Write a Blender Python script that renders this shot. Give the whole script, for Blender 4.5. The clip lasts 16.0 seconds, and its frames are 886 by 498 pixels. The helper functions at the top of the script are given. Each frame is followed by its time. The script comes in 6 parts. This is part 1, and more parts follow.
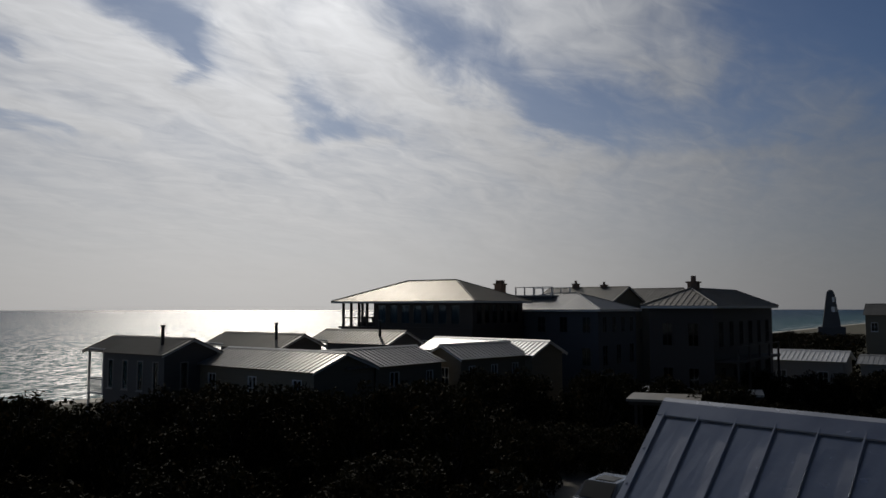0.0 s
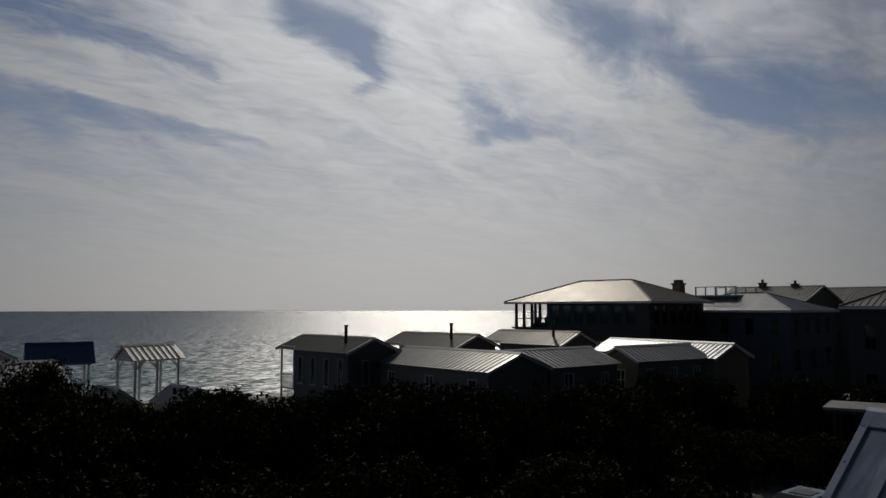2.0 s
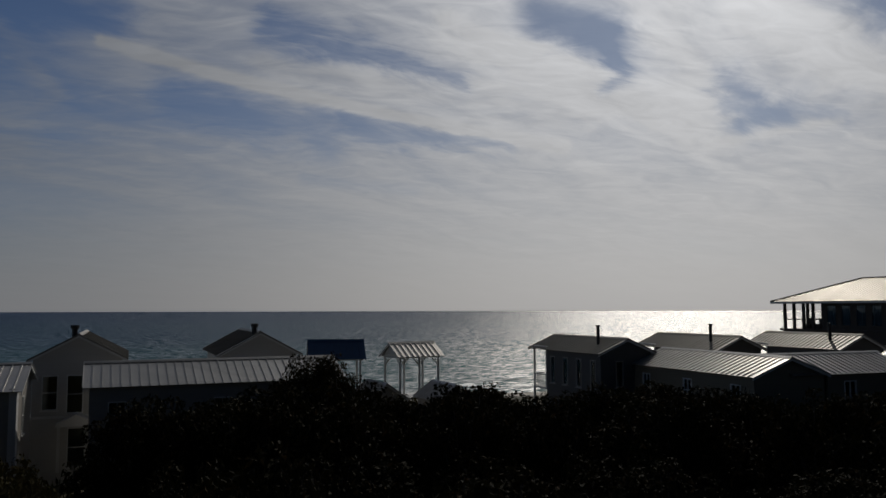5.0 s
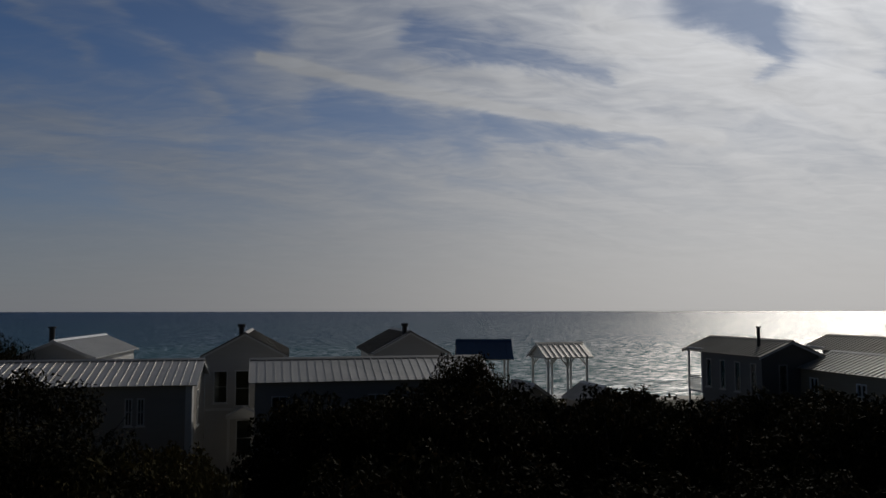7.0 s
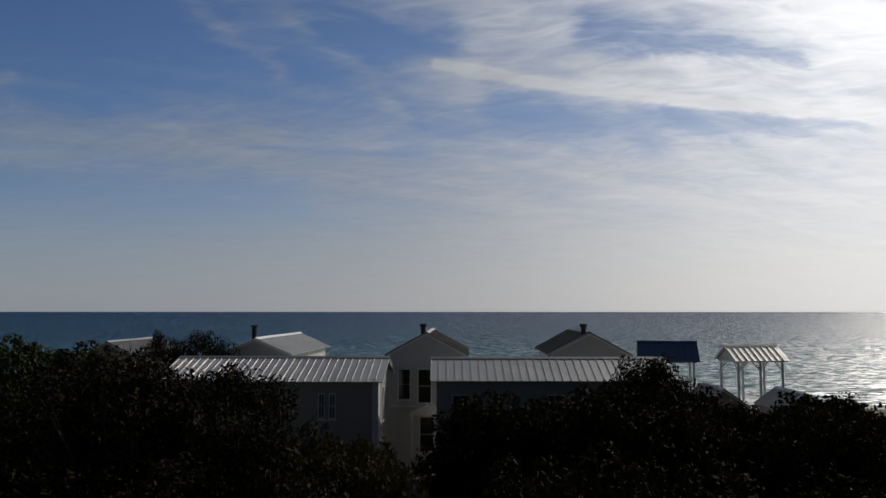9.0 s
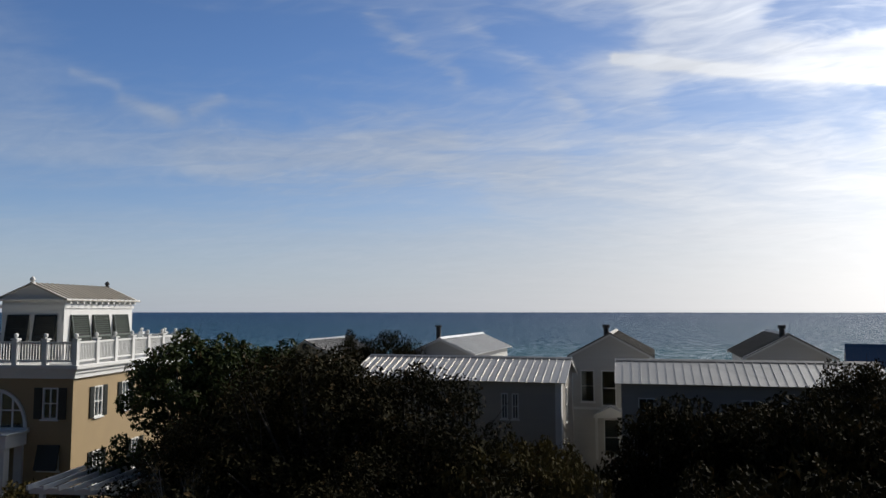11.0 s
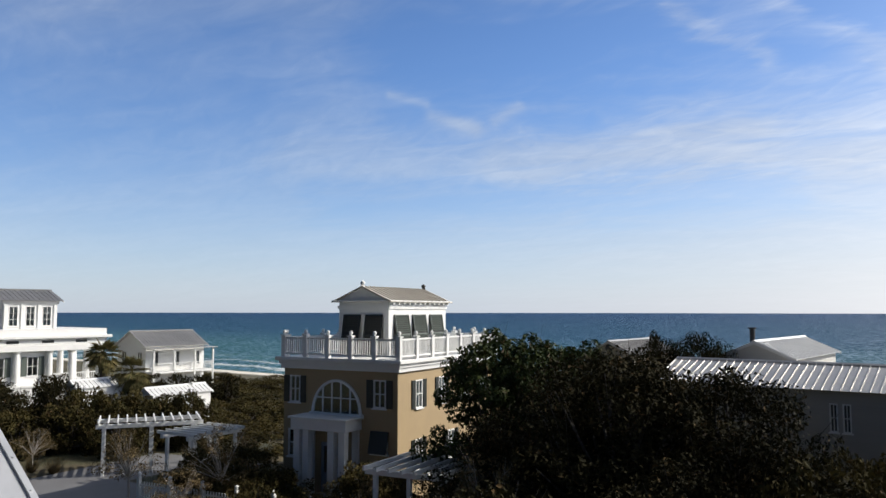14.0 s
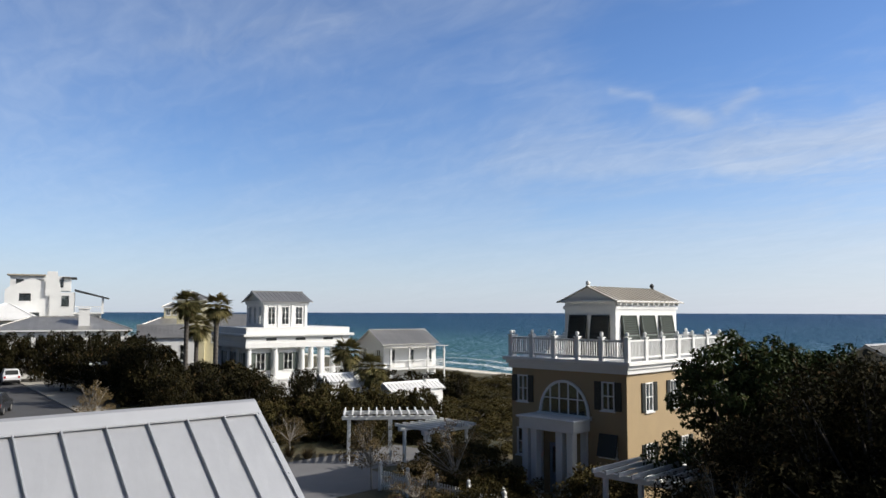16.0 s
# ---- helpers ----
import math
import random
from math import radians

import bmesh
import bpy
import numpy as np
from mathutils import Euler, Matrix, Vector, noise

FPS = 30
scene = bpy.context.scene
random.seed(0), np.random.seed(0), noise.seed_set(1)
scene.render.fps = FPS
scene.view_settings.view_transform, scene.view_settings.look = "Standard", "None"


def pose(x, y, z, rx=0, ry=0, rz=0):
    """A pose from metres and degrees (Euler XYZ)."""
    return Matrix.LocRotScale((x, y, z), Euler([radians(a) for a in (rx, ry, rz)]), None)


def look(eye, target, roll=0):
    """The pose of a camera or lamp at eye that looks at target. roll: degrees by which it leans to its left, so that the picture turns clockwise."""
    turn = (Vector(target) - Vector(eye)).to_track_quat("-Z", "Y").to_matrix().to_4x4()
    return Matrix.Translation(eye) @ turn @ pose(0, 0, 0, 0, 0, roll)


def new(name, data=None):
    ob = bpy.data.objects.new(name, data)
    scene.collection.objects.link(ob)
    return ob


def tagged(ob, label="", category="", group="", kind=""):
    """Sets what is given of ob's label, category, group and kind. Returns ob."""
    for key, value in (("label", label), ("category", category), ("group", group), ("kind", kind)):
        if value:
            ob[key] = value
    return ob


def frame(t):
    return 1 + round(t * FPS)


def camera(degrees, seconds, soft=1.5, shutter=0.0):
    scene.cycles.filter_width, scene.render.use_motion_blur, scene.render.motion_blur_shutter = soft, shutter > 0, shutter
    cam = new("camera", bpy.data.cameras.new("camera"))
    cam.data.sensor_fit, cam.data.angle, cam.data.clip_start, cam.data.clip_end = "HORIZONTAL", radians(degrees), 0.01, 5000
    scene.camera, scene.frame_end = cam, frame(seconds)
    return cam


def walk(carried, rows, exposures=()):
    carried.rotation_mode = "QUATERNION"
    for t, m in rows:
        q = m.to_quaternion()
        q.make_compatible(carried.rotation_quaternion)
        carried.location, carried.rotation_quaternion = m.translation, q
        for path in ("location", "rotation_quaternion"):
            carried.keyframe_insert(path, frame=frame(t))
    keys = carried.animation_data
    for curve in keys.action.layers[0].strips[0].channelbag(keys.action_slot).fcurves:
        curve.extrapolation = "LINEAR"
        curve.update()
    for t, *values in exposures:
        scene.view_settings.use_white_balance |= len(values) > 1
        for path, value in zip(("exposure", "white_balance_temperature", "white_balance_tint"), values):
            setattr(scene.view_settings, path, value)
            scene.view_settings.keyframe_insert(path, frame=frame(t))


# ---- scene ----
cam = camera(59.44, 16.0)
PATH = [
    (0, pose(0, 0, 8.5, 94.32, 0.08, -0.00)),
    (0.5, pose(0, 0, 8.5, 94.32, 0.11, 3.01)),
    (1, pose(0, 0, 8.5, 94.33, 0.11, 6.17)),
    (1.5, pose(0, 0, 8.5, 94.35, 0.10, 9.42)),
    (2, pose(0, 0, 8.5, 94.38, 0.06, 12.67)),
    (2.5, pose(0, 0, 8.5, 94.38, 0.07, 15.99)),
    (3, pose(0, 0, 8.5, 94.38, 0.08, 19.33)),
    (3.5, pose(0, 0, 8.5, 94.38, 0.07, 22.73)),
    (4, pose(0, 0, 8.5, 94.39, 0.07, 25.77)),
    (6.5, pose(0, 0, 8.5, 94.44, 0.08, 38.74)),
    (7, pose(0, 0, 8.5, 94.44, 0.05, 41.77)),
    (7.5, pose(0, 0, 8.5, 94.46, 0.03, 44.92)),
    (8, pose(0, 0, 8.5, 94.46, 0.02, 48.12)),
    (8.5, pose(0, 0, 8.5, 94.47, 0.02, 51.49)),
    (9, pose(0, 0, 8.5, 94.47, -0.01, 54.79)),
    (11.5, pose(0, 0, 8.5, 94.52, 0.03, 71.39)),
    (12, pose(0, 0, 8.5, 94.53, 0.02, 74.74)),
    (12.5, pose(0, 0, 8.5, 94.54, -0.01, 78.17)),
    (13, pose(0, 0, 8.5, 94.53, -0.02, 81.68)),
    (13.5, pose(0, 0, 8.5, 94.54, -0.02, 85.82)),
    (14, pose(0, 0, 8.5, 94.55, -0.05, 90.01)),
    (14.5, pose(0, 0, 8.5, 94.56, -0.08, 94.29)),
    (15, pose(0, 0, 8.5, 94.55, -0.12, 98.24)),
    (15.5, pose(0, 0, 8.5, 94.56, -0.13, 102.34)),
    (16, pose(0, 0, 8.5, 94.55, -0.14, 106.49)),
]
EXPOSURES = [(0.0, -2.2), (3.5, -2.58), (6.5, -2.3), (7.5, -2.27), (8.0, -2.2), (8.5, -2.0), (9.0, -1.5), (11.5, -0.6), (12.5, -0.35), (16.0, -0.12)]
walk(cam, PATH, EXPOSURES)

# ---------------------------------------------------------------- light
SUN_AZ, SUN_EL = 13.0, 33.0          # degrees to the left of +y, degrees above the horizon
COAST = 53.0                          # the shore runs along this direction
SEA = Vector((-math.sin(radians(COAST)), math.cos(radians(COAST)), 0))
ALONG = Vector((math.cos(radians(COAST)), math.sin(radians(COAST)), 0))
sun_way = Vector((-math.sin(radians(SUN_AZ)) * math.cos(radians(SUN_EL)),
                  math.cos(radians(SUN_AZ)) * math.cos(radians(SUN_EL)), math.sin(radians(SUN_EL))))
sun = new("sun", bpy.data.lights.new("sun", "SUN"))
sun.data.energy, sun.data.angle, sun.data.color = 5.2, radians(0.6), (1.0, 0.93, 0.83)
sun.matrix_world = look(sun_way * 300, (0, 0, 0))


class Nodes:
    """Short hand for node trees."""

    def __init__(self, tree):
        self.tree = tree
        tree.nodes.clear()

    def make(self, kind, **inputs):
        n = self.tree.nodes.new(kind)
        for key, value in inputs.items():
            self.put(n.inputs[key], value)
        return n

    def put(self, socket, value):
        if isinstance(value, bpy.types.NodeSocket):
            self.tree.links.new(value, socket)
        else:
            socket.default_value = value

    def math(self, op, a, b=0.0, c=0.0, clamp=False):
        n = self.tree.nodes.new("ShaderNodeMath")
        n.operation, n.use_clamp = op, clamp
        for i, v in enumerate((a, b, c)):
            self.put(n.inputs[i], v)
        return n.outputs[0]

    def vec(self, op, a, b=(0, 0, 0)):
        n = self.tree.nodes.new("ShaderNodeVectorMath")
        n.operation = op
        self.put(n.inputs[0], a)
        if op == "SCALE":
            self.put(n.inputs[3], b)
        else:
            self.put(n.inputs[1], b)
        return n.outputs["Value"] if op in ("DOT_PRODUCT", "LENGTH") else n.outputs[0]

    def ramp(self, value, lo, hi, out_lo=0.0, out_hi=1.0, smooth=True):
        n = self.tree.nodes.new("ShaderNodeMapRange")
        n.interpolation_type = "SMOOTHSTEP" if smooth else "LINEAR"
        for i, v in enumerate((value, lo, hi, out_lo, out_hi)):
            self.put(n.inputs[i], v)
        return n.outputs[0]

    def mix(self, fac, a, b, blend="MIX"):
        n = self.tree.nodes.new("ShaderNodeMix")
        n.data_type, n.blend_type = "RGBA", blend
        self.put(n.inputs[0], fac)
        self.put(n.inputs[6], a)
        self.put(n.inputs[7], b)
        return n.outputs[2]

    def noise(self, where, scale, detail=4.0, rough=0.55, warp=0.0):
        n = self.tree.nodes.new("ShaderNodeTexNoise")
        self.put(n.inputs["Vector"], where)
        n.inputs["Scale"].default_value, n.inputs["Detail"].default_value = scale, detail
        n.inputs["Roughness"].default_value, n.inputs["Distortion"].default_value = rough, warp
        return n.outputs["Fac"]

    def stretch(self, where, turn, size):
        n = self.tree.nodes.new("ShaderNodeMapping")
        self.put(n.inputs["Vector"], where)
        n.vector_type = "TEXTURE"
        n.inputs["Rotation"].default_value = (0, 0, radians(turn))
        n.inputs["Scale"].default_value = [1 / c for c in size]
        return n.outputs[0]


def build_sky():
    """Nishita sky with thin high cloud: frayed banks, an old vapour trail and clear gaps."""
    world = bpy.data.worlds.new("sky")
    scene.world = world
    world.use_nodes = True
    n = Nodes(world.node_tree)
    sky = n.make("ShaderNodeTexSky")
    sky.sky_type, sky.sun_disc = "NISHITA", False
    sky.sun_elevation, sky.sun_rotation = radians(SUN_EL), -radians(SUN_AZ)
    sky.air_density, sky.dust_density, sky.ozone_density, sky.altitude = 1.0, 0.6, 2.5, 0
    way = n.make("ShaderNodeTexCoord").outputs["Generated"]
    sep = n.make("ShaderNodeSeparateXYZ", Vector=way)
    x, y, z = sep.outputs
    up = n.math("MAXIMUM", z, 0.0)
    az = n.math("MULTIPLY", n.math("ARCTAN2", n.math("MULTIPLY", x, -1.0), y), 180 / math.pi)
    el = n.math("MULTIPLY", n.math("ARCSINE", z), 180 / math.pi)
    # the cloud sheet seen as a plane overhead
    flat = n.vec("SCALE", way, n.math("DIVIDE", 1.0, n.math("ADD", up, 0.16)))
    flat = n.vec("MULTIPLY", flat, (1, 1, 0))
    bend = n.noise(flat, 0.7, 3, 0.5)
    flat = n.vec("ADD", flat, n.vec("SCALE", (0.5, -0.25, 0.0), bend))
    broad = n.noise(n.stretch(flat, STREAK, (0.42, 1.3, 1)), 1.3, 4, 0.5, 0.6)
    fine = n.noise(n.stretch(flat, STREAK + 8, (0.5, 1.5, 1)), 3.4, 4, 0.5, 0.8)
    wisps = n.noise(n.stretch(flat, STREAK - 25, (0.8, 1.6, 1)), 8.0, 4, 0.55, 1.0)
    cover = n.math("MULTIPLY_ADD", n.math("SUBTRACT", broad, 0.5), 0.7, 0.0)
    calm = n.math("MULTIPLY", n.ramp(el, 2.0, 12.0, 0.12, 1.0), n.ramp(az, 70.0, 108.0, 1.0, 0.5))
    cover = n.math("MULTIPLY_ADD", n.math("MULTIPLY", n.math("SUBTRACT", fine, 0.5), calm), 0.95, cover)
    cover = n.math("MULTIPLY_ADD", n.math("MULTIPLY", n.math("SUBTRACT", wisps, 0.5), calm), 0.6, cover)
    # wide gradient of cover: thick toward the sun, thin away from it
    near_sun = n.ramp(n.math("ABSOLUTE", n.math("SUBTRACT", az, 14.0)), 8.0, 85.0, 0.52, -0.05)
    near_sun = n.math("SUBTRACT", near_sun, n.math("ADD", n.ramp(n.math("ABSOLUTE", n.math("SUBTRACT", az, 50.0)), 95.0, 140.0, 0.0, 0.6), n.ramp(el, 34.0, 60.0, 0.0, 0.5)))
    cover = n.math("ADD", cover, near_sun)
    # banks and clear gaps run along short lines, their edges frayed by the wind
    curl = n.noise(n.stretch(flat, STREAK, (0.7, 1.3, 1)), 3.0, 5, 0.6, 0.5)
    curl2 = n.noise(n.vec("ADD", n.stretch(flat, STREAK, (0.8, 1.6, 1)), (7, 3, 0)), 3.4, 5, 0.62, 0.5)
    az2 = n.math("MULTIPLY_ADD", n.math("SUBTRACT", curl, 0.5), 9.0, az)
    el2 = n.math("MULTIPLY_ADD", n.math("SUBTRACT", curl2, 0.5), 5.0, el)
    for a0, e0, a1, e1, width, gain in SKY_GAPS + SKY_BANKS:
        da, de = a1 - a0, e1 - e0
        long2 = da * da + de * de
        fray = 1.0 if width > 0.5 else 0.12
        pa = n.math("SUBTRACT", n.math("MULTIPLY_ADD", n.math("SUBTRACT", az2, az), fray, az), a0)
        pe = n.math("SUBTRACT", n.math("MULTIPLY_ADD", n.math("SUBTRACT", el2, el), fray, el), e0)
        t = n.math("ADD", n.math("MULTIPLY", pa, da / long2), n.math("MULTIPLY", pe, de / long2), clamp=True)
        u = n.math("MULTIPLY_ADD", t, -da, pa)
        v = n.math("MULTIPLY_ADD", t, -de, pe)
        r2 = n.math("ADD", n.math("MULTIPLY", u, u), n.math("MULTIPLY", v, v))
        cover = n.math("MULTIPLY_ADD", n.math("EXPONENT", n.math("MULTIPLY", r2, -0.6 / width ** 2)), gain * SKY_CONTRAST, cover)
    mask = n.math("MULTIPLY", n.math("MULTIPLY_ADD", n.math("SUBTRACT", 1.0, n.ramp(cover, -0.70, 0.95)), n.ramp(n.math("ABSOLUTE", n.math("SUBTRACT", az, 14.0)), 15.0, 75.0, 0.14, 0.02), n.ramp(cover, -0.70, 0.95)), n.ramp(n.math("ABSOLUTE", n.math("SUBTRACT", az, 14.0)), 25.0, 85.0, 1.0, 0.62))
    # haze toward the horizon
    deep = n.ramp(n.math("ABSOLUTE", n.math("SUBTRACT", az, 14.0)), 20.0, 90.0, 8.5, 6.2)
    haze = n.math("EXPONENT", n.math("MULTIPLY", n.math("POWER", n.math("DIVIDE", n.math("MAXIMUM", el, 0.0), deep), 1.5), -1.0))
    haze = n.math("MULTIPLY", haze, n.ramp(n.math("ABSOLUTE", n.math("SUBTRACT", az, 14.0)), 20.0, 100.0, 0.88, 0.52))
    # light scattered forward round the sun
    toward = n.math("MAXIMUM", n.vec("DOT_PRODUCT", way, tuple(sun_way)), 0.0)
    glow = n.math("ADD", n.math("MULTIPLY", n.math("POWER", toward, 7.0), CLOUD[1]),
                  n.math("MULTIPLY", n.math("POWER", toward, 40.0), CLOUD[2]))
    east = n.ramp(az, -45.0, 6.0, 0.64, 1.0)
    bright = n.math("ADD", n.math("MULTIPLY", glow, east), n.ramp(n.math("ABSOLUTE", n.math("SUBTRACT", az, 50.0)), 80.0, 150.0, n.math("MULTIPLY", east, CLOUD[0]), n.math("MULTIPLY", east, CLOUD[0] * 0.2)))
    white = n.mix(n.ramp(n.math("ABSOLUTE", n.math("SUBTRACT", az, 14.0)), 10.0, 90.0), (0.98, 0.985, 1.0, 1), (0.86, 0.94, 1.04, 1))
    cloud = n.vec("SCALE", white, n.math("MULTIPLY", bright, n.ramp(n.math("ADD", fine, wisps), 0.7, 1.3, 0.86, 1.10, False)))
    hazy = n.vec("SCALE", n.mix(n.ramp(n.math("ABSOLUTE", n.math("SUBTRACT", az, 14.0)), 15.0, 85.0), (1.0, 0.975, 0.955, 1), (0.88, 0.93, 1.07, 1)), n.math("MULTIPLY", bright, n.ramp(n.math("ABSOLUTE", n.math("SUBTRACT", az, 14.0)), 15.0, 70.0, HAZE * 1.18, HAZE)))
    blue = n.mix(1.0, n.vec("SCALE", sky.outputs[0], n.math("MULTIPLY", n.ramp(el, 16.0, 55.0, SKY_GAIN, SKY_GAIN * 0.35), n.ramp(n.math("ABSOLUTE", n.math("SUBTRACT", az, 50.0)), 84.0, 150.0, n.math("MULTIPLY", n.math("MULTIPLY_ADD", east, 0.6, 0.4), n.ramp(n.math("ABSOLUTE", n.math("SUBTRACT", az, 14.0)), 8.0, 70.0, 0.86, 1.0)), 0.2))), SKY_TINT, "MULTIPLY")
    col = n.mix(n.math("MULTIPLY", mask, 0.92), blue, cloud)
    col = n.mix(haze, col, hazy)
    ground = n.ramp(z, -0.02, 0.0)
    col = n.mix(ground, (0.05, 0.06, 0.07, 1), col)
    back = n.make("ShaderNodeBackground", Color=col)
    back.inputs["Strength"].default_value = 1.0
    out = n.make("ShaderNodeOutputWorld", Surface=back.outputs[0])


STREAK = 66.0
SKY_GAIN, HAZE, SKY_CONTRAST = 0.13, 1.24, 0.98
SKY_TINT = (0.70, 0.92, 1.25, 1)
CLOUD = (0.75, 3.0, 1.2)
# lines of clear gaps and of thick cloud: azimuth and elevation of both ends, half width, gain
SKY_GAPS = (
    (23.0, 20.6, 18.3, 19.0, 1.5, -1.0), (18.7, 18.6, 19.0, 16.2, 0.7, -0.8), (11.0, 15.4, 8.6, 13.4, 1.2, -0.8),
    (8.6, 13.2, 3.5, 12.9, 0.7, -0.35), (3.6, 21.6, -10.0, 13.6, 1.8, -0.9), (-9.0, 14.0, -22.0, 12.6, 2.0, -0.7),
    (-25.0, 20.5, -36.0, 17.0, 4.5, -1.2), (43.7, 20.3, 29.6, 16.3, 0.8, -0.8), (38.0, 13.6, 27.0, 11.8, 0.7, -0.75),
    (50.0, 15.2, 40.0, 12.8, 1.3, -0.65), (62.0, 18.5, 92.0, 18.5, 4.0, -0.7), (63.0, 19.7, 55.4, 19.9, 1.2, -0.6),
    (57.0, 13.2, 45.0, 13.6, 1.5, -0.4), (98.0, 7.6, 66.0, 8.3, 1.3, -0.35), (41.2, 9.4, 33.0, 8.6, 0.4, -0.25),
    (105.0, 15.5, 124.0, 11.0, 4.0, -0.3),
)
SKY_BANKS = (
    (55.2, 17.9, 22.0, 11.8, 0.30, 1.25), (42.9, 17.9, 20.0, 14.2, 0.8, 0.25), (31.0, 20.8, 15.9, 13.8, 0.9, 0.65),
    (8.5, 19.6, -8.0, 10.6, 1.7, 0.55), (14.0, 20.5, 12.6, 14.0, 1.8, 0.5), (11.8, 11.4, 3.5, 12.3, 0.25, 0.4),
    (-14.0, 16.6, -20.0, 15.6, 0.8, 0.35), (-9.0, 10.3, -24.0, 10.6, 0.5, 0.3), (73.3, 20.8, 67.4, 17.2, 0.6, 0.4),
    (65.2, 20.4, 58.8, 14.3, 0.7, 0.28), (94.1, 15.7, 91.3, 15.2, 0.25, 0.45), (90.9, 14.4, 87.6, 13.3, 0.45, 0.6),
    (86.2, 13.9, 84.3, 14.9, 0.35, 0.5), (101.0, 11.2, 68.0, 12.2, 1.3, 0.3), (114.0, 20.6, 126.0, 18.0, 0.8, 0.2),
    (60.0, 10.5, 86.0, 10.6, 1.2, 0.25),
)
build_sky()


# ---------------------------------------------------------------- materials
def surface(name, colour, rough=0.7, metal=0.0, vary=0.18, scale=3.0, bump=0.15, grain=40.0, dirt=0.0, stretch=(1, 1, 1), spec=0.5, island=False):
    """A painted, metal, stone or wood surface: broad stains, fine grain and a little relief."""
    m = bpy.data.materials.new(name)
    m.use_nodes = True
    n = Nodes(m.node_tree)
    geo = n.make("ShaderNodeTexCoord").outputs["Object"]
    info = n.make("ShaderNodeObjectInfo")
    where = n.vec("ADD", n.stretch(geo, 0, stretch), n.vec("SCALE", info.outputs["Location"], 0.37))
    broad = n.noise(where, scale, 5, 0.6, 0.4)
    fine = n.noise(where, grain, 4, 0.6)
    one = n.math("SUBTRACT", info.outputs["Random"], 0.5)
    level = n.math("MULTIPLY_ADD", n.math("SUBTRACT", broad, 0.5), vary * 2.2, 1.0)
    level = n.math("MULTIPLY_ADD", n.math("SUBTRACT", fine, 0.5), vary, level)
    level = n.math("MULTIPLY_ADD", one, vary * 0.5, level)
    col = n.vec("SCALE", tuple(colour), level)
    if dirt:
        col = n.mix(n.ramp(n.noise(where, scale * 0.7, 6, 0.7, 0.8), 0.5, 0.75, 0, dirt), col, (0.10, 0.085, 0.06, 1))
    b = n.make("ShaderNodeBump", Height=n.math("ADD", fine, n.math("MULTIPLY", broad, 0.6)))
    b.inputs["Strength"].default_value, b.inputs["Distance"].default_value = bump, 0.02
    p = n.make("ShaderNodeBsdfPrincipled", Normal=b.outputs[0])
    n.put(p.inputs["Base Color"], col)
    n.put(p.inputs["Roughness"], n.math("MULTIPLY_ADD", n.math("SUBTRACT", broad, 0.5), 0.25, rough, clamp=True))
    p.inputs["Metallic"].default_value, p.inputs["Specular IOR Level"].default_value = metal, spec
    n.make("ShaderNodeOutputMaterial", Surface=p.outputs[0])
    return m


def leaf_material(name, dark, light, gloss=0.75):
    m = bpy.data.materials.new(name)
    m.use_nodes = True
    n = Nodes(m.node_tree)
    rnd = n.make("ShaderNodeNewGeometry").outputs["Random Per Island"]
    info = n.make("ShaderNodeObjectInfo").outputs["Random"]
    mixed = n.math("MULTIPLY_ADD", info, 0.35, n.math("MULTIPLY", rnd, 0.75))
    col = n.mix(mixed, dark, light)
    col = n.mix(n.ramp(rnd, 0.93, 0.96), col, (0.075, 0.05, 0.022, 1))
    p = n.make("ShaderNodeBsdfPrincipled")
    n.put(p.inputs["Base Color"], col)
    p.inputs["Roughness"].default_value, p.inputs["Specular IOR Level"].default_value = gloss, 0.06
    t = n.make("ShaderNodeBsdfTranslucent", Color=col)
    mixer = n.make("ShaderNodeMixShader", Fac=0.08)
    n.put(mixer.inputs[1], p.outputs[0])
    n.put(mixer.inputs[2], t.outputs[0])
    n.make("ShaderNodeOutputMaterial", Surface=mixer.outputs[0])
    return m


def glass_material(name, colour=(0.02, 0.025, 0.03), rough=0.04):
    m = bpy.data.materials.new(name)
    m.use_nodes = True
    n = Nodes(m.node_tree)
    geo = n.make("ShaderNodeTexCoord").outputs["Object"]
    b = n.make("ShaderNodeBump", Height=n.noise(geo, 1.5, 2))
    b.inputs["Strength"].default_value, b.inputs["Distance"].default_value = 0.06, 0.05
    gloss = n.make("ShaderNodeBsdfGlossy", Roughness=rough, Normal=b.outputs[0])
    gloss.inputs["Color"].default_value = (0.9, 0.95, 1, 1)
    clear = n.make("ShaderNodeBsdfTransparent")
    clear.inputs["Color"].default_value = (0.75, 0.8, 0.8, 1)
    f = n.make("ShaderNodeFresnel", IOR=1.5)
    mixer = n.make("ShaderNodeMixShader", Fac=f.outputs[0])
    n.put(mixer.inputs[1], clear.outputs[0])
    n.put(mixer.inputs[2], gloss.outputs[0])
    n.make("ShaderNodeOutputMaterial", Surface=mixer.outputs[0])
    return m


